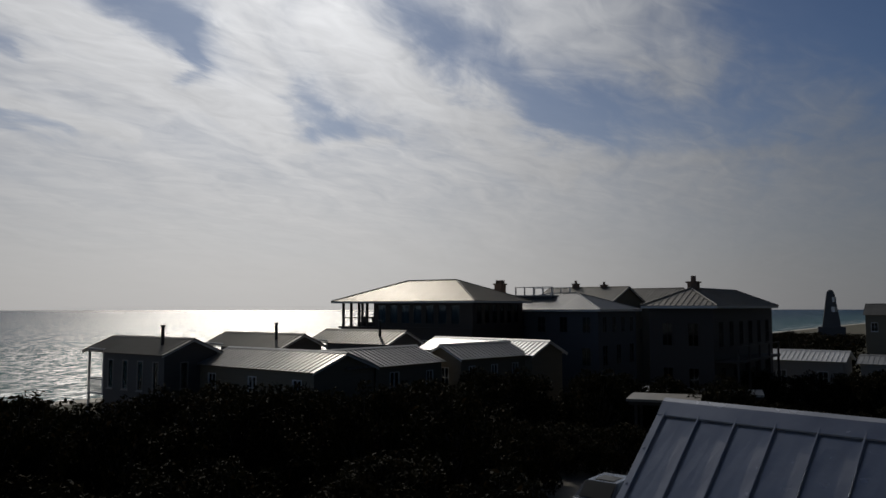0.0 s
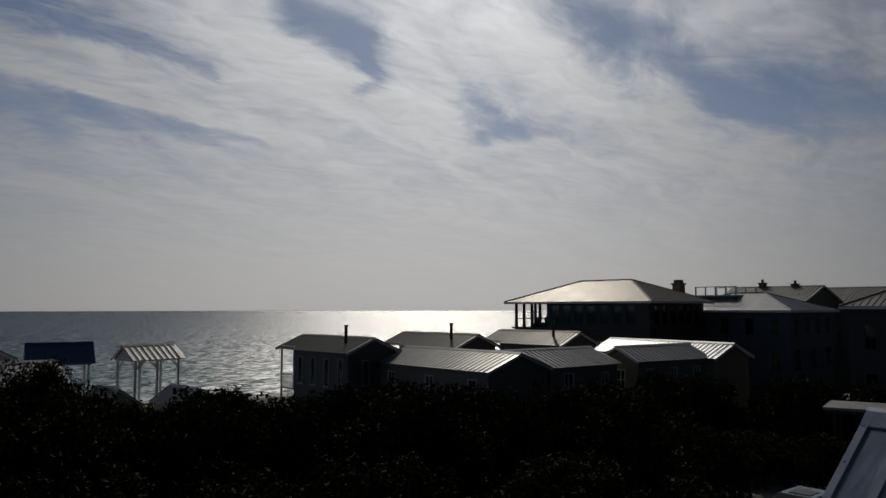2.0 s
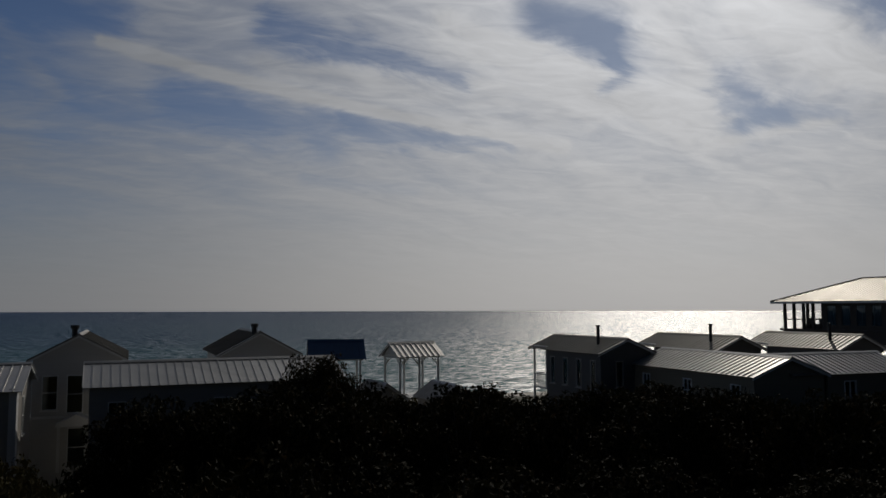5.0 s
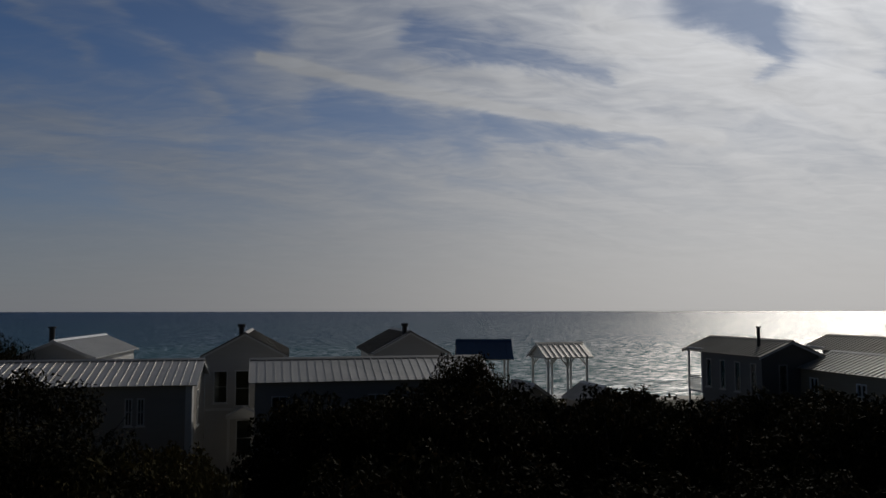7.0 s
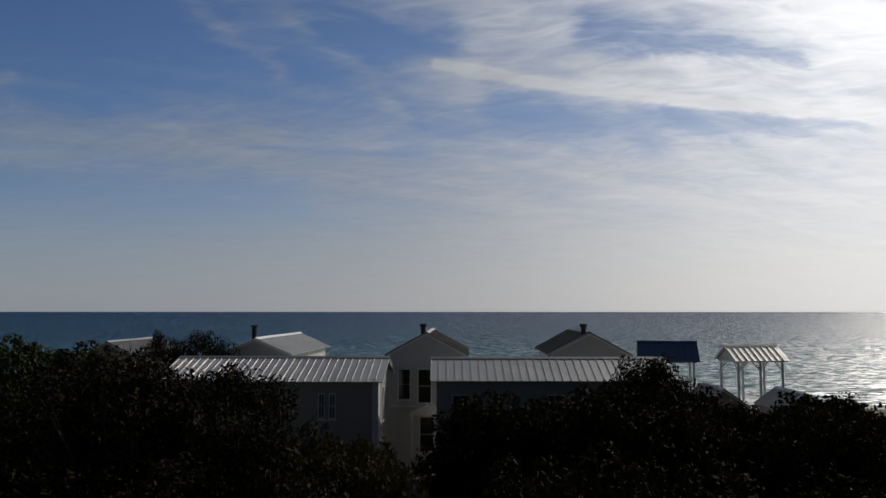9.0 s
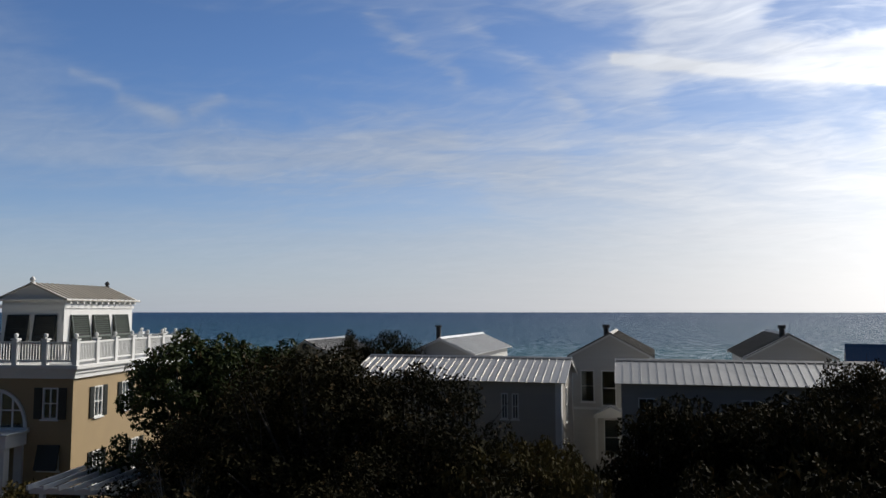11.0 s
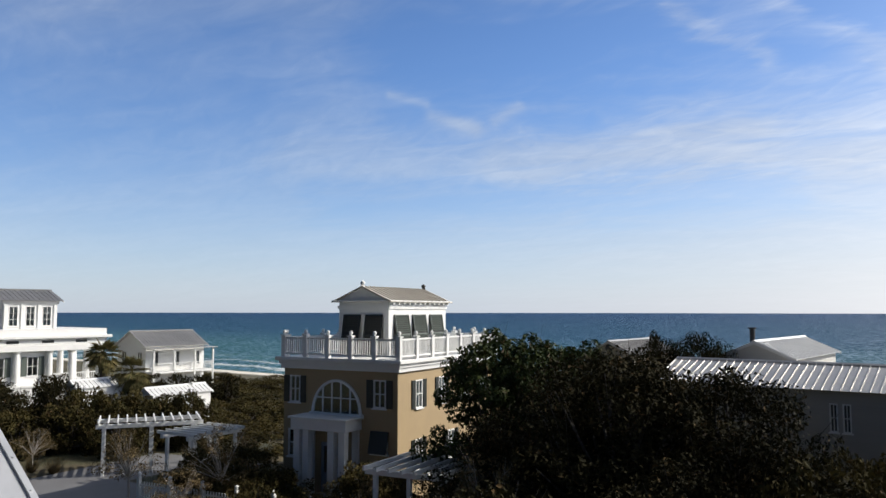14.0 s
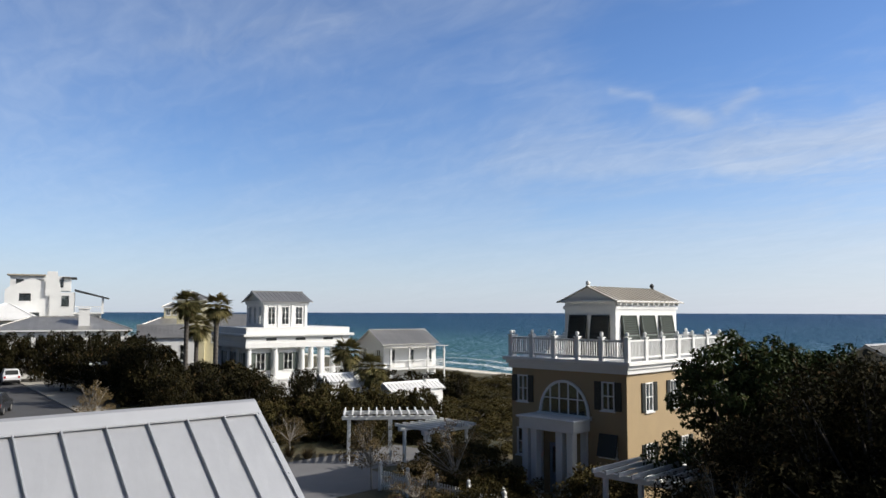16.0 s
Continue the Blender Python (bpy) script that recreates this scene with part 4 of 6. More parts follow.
rt = range_house("cottage", -32.69, 22.30, 54.8, 12.6, 2.52, 4.9, 1.0, GREY_WALL, GALV, "low grey cottage with a ribbed metal roof among shrubs", "row cottages",
                 front=row(12, 2.9, 4.2, 3, 0.8), step=0.42)


def gable_tower(x, y, turn, pipe, label):
    """A narrow two-storey cottage whose gable end looks inland."""
    W = 5.0
    left = [(0.3, 1.1, 3.15, 5.0), (1.5, 2.35, 2.95, 5.0), (1.6, 2.5, 0.1, 2.2)]
    root = range_house("cottage", x, y, turn, 9.0, W / 2, 5.8, 1.35, PALE_GREY, DULL_ROOF, label, "row cottages",
                       left=left, front=row(8, 3.2, 4.8, 2, 0.8), base=-1.5, cols=1, step=0.5)
    m = Matrix.Translation((0.3, 2.5, 0)) @ Matrix.Rotation(-math.pi / 2, 4, "Z")
    boxes("string_course", WHITE, root, (-2.15, 2.15, -0.05, 0.0, 2.72, 2.86), at=m)
    bm = bmesh.new()
    prism(bm, [(-0.95, 2.35), (0.95, 2.35), (0.95, 2.5), (0, 2.98), (-0.95, 2.5)], -0.85, 0.0)
    part("door_hood", bm, WHITE, root, "white pedimented door hood", m)
    for px in (-0.85, 0.75):
        boxes("hood_post", WHITE, root, (px - 0.02, px + 0.12, -0.8, -0.66, 0, 2.35), at=m)
    bm = bmesh.new()
    turned(bm, [(0.15, 0), (0.15, 0.5), (0.22, 0.52), (0.22, 0.7)], 10)
    part("stove_pipe", bm, DARK_METAL, root, "short black stove pipe", Matrix.Translation((pipe, 2.75, 6.95)))
    return root


gable_tower(-36.9, 27.9, 143.0, 0.8, "white two-storey cottage with its gable end inland")
gable_tower(-31.4, 35.9, 143.0, 0.8, "white two-storey cottage with a dark metal roof")
rt = range_house("cottage", -43.2, 19.5, 142.0, 11.7, 2.25, 5.8, 0.97, PALE_GREY, WHITE_METAL, "white cottage with a bright white metal roof", "row cottages", front=row(11, 3.6, 5.2, 4, 0.8), left=[(1.5, 2.3, 3.6, 5.2)])
stove_pipe(rt, 1.0, 2.6, 6.5, 1.05, 0.15)
rt = range_house("cottage", -58.2, 14.3, 143.0, 9.0, 2.2, 5.2, 1.0, CREAM, GALV, "cream gabled cottage with a ribbed metal roof", "row cottages", left=[(1.5, 2.2, 3.5, 4.9)])
bm = bmesh.new()
turned(bm, [(0.3, 0), (0.3, 0.1), (0.2, 0.12)], 14)
part("gable_vent", bm, SHUTTER, rt, "round dark vent", Matrix.Translation((0.28, 2.2, 5.65)) @ Matrix.Rotation(-math.pi / 2, 4, "Y"))


def beach_pavilion(x, y, turn, length, half, eave, rise, roof_mat, label, braces=True):
    """An open gabled pavilion on posts with diagonal braces."""
    root = thing("beach_pavilion", place(x, y, turn), label, "pavilion", "beach pavilions")
    gable_roof(root, roof_mat, 0.2, length - 0.2, 0.2, 2 * half - 0.2, eave + 0.2 * rise / half, rise - 0.2 * rise / half, 0.2, 0.5, WHITE)
    gable_end(root, WHITE, length - 0.3, 0.35, 2 * half - 0.35, eave + 0.12, rise - 0.2, 1, 0.06)
    gable_end(root, WHITE, 0.36, 0.35, 2 * half - 0.35, eave + 0.12, rise - 0.2, 1, 0.06)
    base = level(x, y) - 0.5
    xs = [0.35, length / 2 - 0.08, length - 0.5]
    for px in xs:
        for py in (0.3, 2 * half - 0.45):
            boxes("post", WHITE, root, (px, px + 0.15, py, py + 0.15, base, eave), bevel=0.01)
            if braces:
                for sgn in (-1, 1):
                    if 0.2 < px + sgn * 0.7 < length - 0.2:
                        bar(root, WHITE, (px + 0.07, py + 0.07, eave - 0.8), (px + 0.07 + sgn * 0.65, py + 0.07, eave - 0.1), 0.05, "brace", 4)
                inner = 1 if py < half else -1
                bar(root, WHITE, (px + 0.07, py + 0.07, eave - 0.8), (px + 0.07, py + 0.07 + inner * 0.6, eave - 0.1), 0.05, "brace", 4)
    for py in (0.3, 2 * half - 0.45):
        boxes("beam", WHITE, root, (0.2, length - 0.2, py, py + 0.15, eave - 0.12, eave + 0.06))
    for px in xs:
        boxes("beam", WHITE, root, (px, px + 0.15, 0.46, 2 * half - 0.46, eave - 0.12, eave + 0.06))
    boxes("deck", WHITE, root, (0, length, 0, 2 * half, 1.2, 1.34))
    return root


beach_pavilion(-35.62, 52.26, 66.0, 4.6, 1.57, 4.6, 1.1, GALV, "white open beach pavilion with braced posts and grey roof")
beach_pavilion(-40.0, 46.4, 44.5, 4.5, 1.5, 4.6, 1.42, BLUE_METAL, "open beach pavilion with a blue metal roof", False)
range_house("shed", -31.0, 46.8, 146.0, 4.2, 1.6, 2.1, 1.1, GREY_WALL, GALV, "small grey hut with a pale gabled metal roof", "dune huts", base=-3)
range_house("shed", -27.0, 49.6, 146.0, 4.2, 1.6, 2.0, 1.1, GREY_WALL, GALV, "small grey hut with a pale gabled metal roof", "dune huts", base=-3)


# ---------------------------------------------------------------- the ochre house with a roof pavilion
def balustrade(root, p, q, bays, z, skip_first=False):
    """Square posts with ball caps, rails and pickets from p to q."""
    p, q = Vector((*p, 0)), Vector((*q, 0))
    u = (q - p).normalized()
    ang = math.atan2(u.y, u.x)
    length = (q - p).length
    step = length / bays
    for i in range(1 if skip_first else 0, bays + 1):
        bm = bmesh.new()
        box(bm, -0.1, 0.1, -0.1, 0.1, 0, 1.0)
        box(bm, -0.14, 0.14, -0.14, 0.14, 1.0, 1.06)
        post = part("baluster_post", bm, WHITE, root, "", Matrix.Translation((p + u * step * i).to_tuple()[:2] + (z,)) @ Matrix.Rotation(ang, 4, "Z"))
        bm = bmesh.new()
        turned(bm, [(0.04, 1.06), (0.045, 1.09), (0.08, 1.13), (0.09, 1.19), (0.07, 1.25), (0.02, 1.28)], 10)
        part("ball_cap", bm, WHITE, post)
    for i in range(bays):
        at = Matrix.Translation((p + u * step * i).to_tuple()[:2] + (z,)) @ Matrix.Rotation(ang, 4, "Z")
        bm = bmesh.new()
        box(bm, 0.1, step - 0.1, -0.05, 0.05, 0.86, 0.94)
        rail = part("top_rail", bm, WHITE, root, "", at)
        boxes("bottom_rail", WHITE, rail, (0.1, step - 0.1, -0.04, 0.04, 0.12, 0.2))
        count = int((step - 0.2) / 0.11)
        for k in range(count):
            part("picket", BALUSTER, WHITE, rail, "", Matrix.Translation((0.1 + (step - 0.2) * (k + 0.5) / count, 0, 0)))


bm = bmesh.new()
box(bm, -0.02, 0.02, -0.02, 0.02, 0.2, 0.86)
BALUSTER = finish(bm, "picket", WHITE)


def arch_window(root, m, cx, z0, half, height):
    """A half-round window standing in the wall: frame, mullions and panes."""
    n = 20
    bm = bmesh.new()
    outer = [(cx + half * math.cos(math.pi * i / n), z0 + height * math.sin(math.pi * i / n)) for i in range(n + 1)]
    inner = [(cx + (half - 0.12) * math.cos(math.pi * i / n), z0 + 0.1 + (height - 0.22) * math.sin(math.pi * i / n)) for i in range(n + 1)]
    rings = [[[bm.verts.new((x, y, z)) for x, z in line] for line in (outer, inner)] for y in (-0.1, 0.02)]
    for i in range(n):
        for r in rings:
            bm.faces.new((r[0][i], r[0][i + 1], r[1][i + 1], r[1][i]))
        for k in (0, 1):
            bm.faces.new((rings[0][k][i], rings[0][k][i + 1], rings[1][k][i + 1], rings[1][k][i]))
    win = part("arch_window", bm, WHITE, root, "white half-round window", m)
    bm = bmesh.new()
    prism(bm, [(cx + (half - 0.1) * math.cos(math.pi * i / n), z0 + (height - 0.1) * math.sin(math.pi * i / n)) for i in range(n + 1)], -0.03, -0.015)
    pane = part("pane", bm, GLASS, win)
    pane.visible_shadow = False
    boxes("arch_sill", WHITE, win, (cx - half - 0.1, cx + half + 0.1, -0.16, 0.02, z0 - 0.12, z0 + 0.06))
    for f in (-0.55, -0.18, 0.18, 0.55):
        top = z0 + (height - 0.1) * math.sqrt(1 - f * f)
        boxes("mullion", WHITE, win, (cx + f * half - 0.03, cx + f * half + 0.03, -0.07, -0.03, z0 + 0.06, top))
    boxes("transom", WHITE, win, (cx - half * 0.85, cx + half * 0.85, -0.075, -0.035, z0 + height * 0.45, z0 + height * 0.45 + 0.05))


def ochre_house():
    root = thing("ochre_house", place(-37.8, -8.0, 62.0), "ochre two-storey house with white balustrade and roof pavilion", "house")
    W, D, top = 6.9, 10.6, 6.1
    x0, x1, y0, y1 = 0.25, 6.65, 0.25, D - 0.25
    front = [(0.35, 0.97, 4.15, 5.42), (5.12, 5.78, 4.12, 5.38), (5.05, 5.9, 2.1, 3.0), (0.3, 0.95, 1.6, 2.9), (2.2, 3.3, 0.1, 2.4)]
    side = [(1.35, 2.0, 4.0, 5.3), (3.6, 4.25, 4.0, 5.3), (6.0, 6.65, 4.0, 5.3), (8.2, 8.85, 4.0, 5.3), (1.35, 2.0, 1.2, 2.6), (4.6, 5.3, 1.2, 2.6)]
    hole_arch = (1.9, 4.2, 3.75, 4.55)
    thick = 0.2
    fm = Matrix.Translation((x0, y0, 0))
    sm = Matrix.Translation((x1, y0 + thick, 0)) @ Matrix.Rotation(math.pi / 2, 4, "Z")
    wall(root, YELLOW_WALL, fm, x1 - x0, -0.3, 5.75, front + [hole_arch], thick)
    wall(root, YELLOW_WALL, sm, y1 - y0 - 2 * thick, -0.3, 5.75, side, thick)
    wall(root, YELLOW_WALL, Matrix.Translation((x1, y1, 0)) @ Matrix.Rotation(math.pi, 4, "Z"), x1 - x0, -0.3, 5.75, (), thick)
    wall(root, YELLOW_WALL, Matrix.Translation((x0, y1 - thick, 0)) @ Matrix.Rotation(-math.pi / 2, 4, "Z"), y1 - y0 - 2 * thick, -0.3, 5.75, (), thick)
    for i, h in enumerate(front[:4]):
        window(root, fm, *h, WHITE, 2, 2 if i < 2 else 1, SHUTTER if i < 2 else None)
    for h in side:
        window(root, sm, *h, WHITE, 2, 2, SHUTTER)
    # tilted storm shutter over the lower window
    bm = bmesh.new()
    box(bm, 0, 0.95, -0.04, 0.0, -1.0, 0)
    part("storm_shutter", bm, SHUTTER, root, "dark top-hung shutter propped open", fm @ Matrix.Translation((5.0, -0.02, 3.1)) @ Matrix.Rotation(radians(-14), 4, "X"))
    arch_window(root, fm, 3.1, 3.72, 1.4, 1.6)
    boxes("floor", DARK_ROOM, root, (x0 + 0.2, x1 - 0.2, y0 + 0.2, y1 - 0.2, 2.9, 3.1))
    # cornice in three bands
    boxes("cornice", WHITE, root, (0.12, W - 0.12, 0.12, D - 0.12, 5.75, 5.95), bevel=0.01)
    boxes("cornice", WHITE, root, (0.04, W - 0.04, 0.04, D - 0.04, 5.954, 6.12), bevel=0.01)
    boxes("cornice", WHITE, root, (-0.1, W + 0.1, -0.1, D + 0.1, 6.124, 6.3), bevel=0.02)
    z = 6.3
    balustrade(root, (0.32, 0.1), (W - 0.1, 0.1), 5, z)
    balustrade(root, (W - 0.1, 0.1), (W - 0.1, D - 0.1), 7, z, True)
    balustrade(root, (0.32, D - 0.1), (0.32, 0.3), 7, z)
    balustrade(root, (W - 0.1, D - 0.1), (0.32, D - 0.1), 5, z)
    # roof pavilion
    tx0, tx1, ty0, ty1, te = 1.95, 4.85, 2.32, 8.2, 8.95
    tf = Matrix.Translation((tx0, ty0, 0))
    ts = Matrix.Translation((tx1, ty0 + 0.16, 0)) @ Matrix.Rotation(math.pi / 2, 4, "Z")
    fh = [(0.3, 1.32, 6.4, 8.3), (1.58, 2.6, 6.4, 8.3)]
    sh = [(0.3, 1.65, 6.4, 8.3), (2.05, 3.4, 6.4, 8.3), (3.85, 5.2, 6.4, 8.3)]
    wall(root, WHITE, tf, tx1 - tx0, z, te, fh, 0.16, "pavilion_wall")
    wall(root, WHITE, ts, ty1 - ty0 - 0.32, z, te, sh, 0.16, "pavilion_wall")
    wall(root, WHITE, Matrix.Translation((tx1, ty1, 0)) @ Matrix.Rotation(math.pi, 4, "Z"), tx1 - tx0, z, te, (), 0.16, "pavilion_wall")
    wall(root, WHITE, Matrix.Translation((tx0, ty1 - 0.16, 0)) @ Matrix.Rotation(-math.pi / 2, 4, "Z"), ty1 - ty0 - 0.32, z, te, (), 0.16, "pavilion_wall")
    for m, holes in ((tf, fh), (ts, sh)):
        for h in holes:
            bm = bmesh.new()
            w, t = h[1] - h[0] - 0.02, 1.95
            grid_slab(bm, 0, w, -t, 0, -0.045, 0.01, [(0.05, w - 0.05, -t + 0.05, -t / 2 - 0.03), (0.05, w - 0.05, -t / 2 + 0.03, -0.05)])
            skin = SHUTTER if m is tf else AWNING
            shutter = part("bahama_shutter", bm, skin, root, "top-hung slatted shutter", m @ Matrix.Translation((h[0] + 0.01, -0.03, 8.3)) @ Matrix.Rotation(radians(-9), 4, "X"))
            # added dark sheet: blocks light and stands for the unlit room behind
            boxes("backing", DARK_ROOM, shutter, (0.03, w - 0.03, 0.012, 0.02, -t, 0))
            for k in range(18):
                z0 = -t + 0.07 + k * (t - 0.14) / 18
                if abs(z0 + 0.04 + t / 2) > 0.06:
                    boxes("slat", skin, shutter, (0.05, w - 0.05, -0.012, 0.0, -0.035, 0.035), at=Matrix.Translation((0, -0.012, z0 + 0.045)) @ Matrix.Rotation(radians(32), 4, "X"))
    boxes("pavilion_frieze", WHITE, root, (tx0 - 0.06, tx1 + 0.06, ty0 - 0.06, ty1 + 0.06, te - 0.36, te - 0.2))
    for i in range(12):
        boxes("bracket", WHITE, root, (tx1 + 0.06, tx1 + 0.24, ty0 + 0.05 + i * 0.51, ty0 + 0.15 + i * 0.51, te - 0.16, te - 0.02))
    boxes("pavilion_eave", WHITE, root, (tx0 - 0.28, tx1 + 0.28, ty0 - 0.28, ty1 + 0.28, te, te + 0.06))
    holder = Matrix.Translation((tx1, ty0, 0)) @ Matrix.Rotation(math.pi / 2, 4, "Z")
    half = (tx1 - tx0) / 2
    rise = 0.62
    L = ty1 - ty0
    k = rise / half
    for m in (holder @ Matrix.Translation((-0.3, -0.3, te + 0.12 - 0.3 * k)), holder @ Matrix.Translation((L + 0.3, 2 * half + 0.3, te + 0.12 - 0.3 * k)) @ Matrix.Rotation(math.pi, 4, "Z")):
        slope(root, PALE_TAN, m, L + 0.6, half + 0.3, rise + 0.3 * k, 0.4)
    bm = bmesh.new()
    prism(bm, [(-half - 0.2, 0), (half + 0.2, 0), (0, rise + 0.05)], 0, 0.12)
    part("pediment", bm, WHITE, root, "white pediment", Matrix.Translation(((tx0 + tx1) / 2, ty0 - 0.14, te + 0.06)))
    bm = bmesh.new()
    prism(bm, [(-half - 0.2, 0), (half + 0.2, 0), (0, rise + 0.05)], 0, 0.12)
    part("pediment", bm, WHITE, root, "", Matrix.Translation(((tx0 + tx1) / 2, ty1 + 0.02, te + 0.06)))
    for y, mat in ((ty0 - 0.1, WHITE), (ty1 + 0.1, DARK_METAL)):
        bm = bmesh.new()
        turned(bm, [(0.11, 0), (0.11, 0.08), (0.06, 0.10), (0.12, 0.17), (0.11, 0.24), (0.05, 0.31), (0.01, 0.33)], 10)
        part("finial", bm, mat, root, "", Matrix.Translation(((tx0 + tx1) / 2, y, te + rise + 0.08)))
    # entrance portico
    px0, px1, out = 1.8, 4.65, 1.2
    boxes("portico_entablature", WHITE, root, (px0 - 0.1, px1 + 0.1, y0 - out - 0.1, y0, 3.12, 3.6), bevel=0.02)
    boxes("portico_cornice", WHITE, root, (px0 - 0.2, px1 + 0.2, y0 - out - 0.2, y0, 3.604, 3.7), bevel=0.02)
    for px in (px0, px0 + 0.5, px1 - 0.95, px1 - 0.36):
        boxes("pillar", WHITE, root, (px, px + 0.34, y0 - out, y0 - out + 0.34, -0.2, 3.12), bevel=0.015)
    for px in (px0, px1 - 0.36):
        boxes("pilaster", WHITE, root, (px, px + 0.34, y0 - 0.12, y0, -0.2, 3.12))
    boxes("porch_floor", PAVER, root, (px0 - 0.1, px1 + 0.1, y0 - out - 0.2, y0, -0.3, 0.05))
    bm = bmesh.new()
    grid_slab(bm, 2.2 + 0.02, 3.3 - 0.02, 0.1, 2.4, 0.04, 0.1, [(2.36, 2.7, 1.0, 2.2), (2.8, 3.14, 1.0, 2.2)])
    door = part("door", bm, BLUE_WALL, root, "pale blue glazed front door", fm)
    boxes("pane", GLASS, door, (2.36, 2.7, 0.06, 0.07, 1.0, 2.2), (2.8, 3.14, 0.06, 0.07, 1.0, 2.2))
    return root


ochre_house()


def garden_pergola():
    """White garden pergola in front of the ochre house."""
    root = thing("pergola", place(-29.3, -2.6, 62.0), "white timber pergola with crossing rafters in a garden", "pergola")
    W, D, top = 2.9, 2.6, 2.45
    for px in (0, W - 0.16):
        for py in (0, D - 0.16):
            boxes("post", WHITE, root, (px, px + 0.16, py, py + 0.16, -0.1, top), bevel=0.01)
    boxes("post", WHITE, root, (W / 2, W / 2 + 0.16, 0, 0.16, -0.1, top), bevel=0.01)
    for py in (-0.02, D - 0.16):
        boxes("beam", WHITE, root, (-0.35, W + 0.35, py, py + 0.18, top, top + 0.2), bevel=0.01)
    for i in range(7):
        x = -0.2 + i * (W + 0.3) / 6
        boxes("rafter", WHITE, root, (x, x + 0.08, -0.4, D + 0.4, top + 0.2, top + 0.36), bevel=0.01)


garden_pergola()


def picket_fence(x, y, turn, length, label="white picket fence with ball-capped posts"):
    root = thing("fence", pose(x, y, level(x, y), 0, 0, turn), label, "fence", "garden fences")
    bays = max(1, round(length / 1.9))
    step = length / bays
    bm = bmesh.new()
    box(bm, -0.07, 0.07, -0.07, 0.07, -0.2, 1.15)
    turned(bm, [(0.05, 1.15), (0.09, 1.22), (0.09, 1.3), (0.02, 1.36)], 8)
    post = finish(bm, "fence_post", WHITE)
    bm = bmesh.new()
    box(bm, -0.03, 0.03, -0.012, 0.012, 0.08, 0.95)
    picket = finish(bm, "picket", WHITE)
    for i in range(bays + 1):
        part("fence_post", post, WHITE, root, "", Matrix.Translation((i * step, 0, 0)))
    for i in range(bays):
        for z in (0.25, 0.75):
            boxes("rail", WHITE, root, (i * step + 0.07, (i + 1) * step - 0.07, -0.04, -0.013, z, z + 0.07))
        n = int(step / 0.15)
        for k in range(1, n):
            part("picket", picket, WHITE, root, "", Matrix.Translation((i * step + k * step / n, 0, 0)))


picket_fence(-35.2, -13.5, 62.0, 9.5)
picket_fence(-31.0, -6.6, 62.0, 5.7)


# ---------------------------------------------------------------- white houses to the west
def column(root, x, y, z0, z1, r=0.32):
    bm = bmesh.new()
    turned(bm, [(r * 1.25, z0), (r * 1.25, z0 + 0.12), (r, z0 + 0.2), (r * 0.97, z0 + (z1 - z0) * 0.4), (r * 0.84, z1 - 0.25), (r * 0.95, z1 - 0.2), (r * 1.2, z1 - 0.1), (r * 1.2, z1)], 14)
    part("column", bm, WHITE, root, "", Matrix.Translation((x, y, 0)))


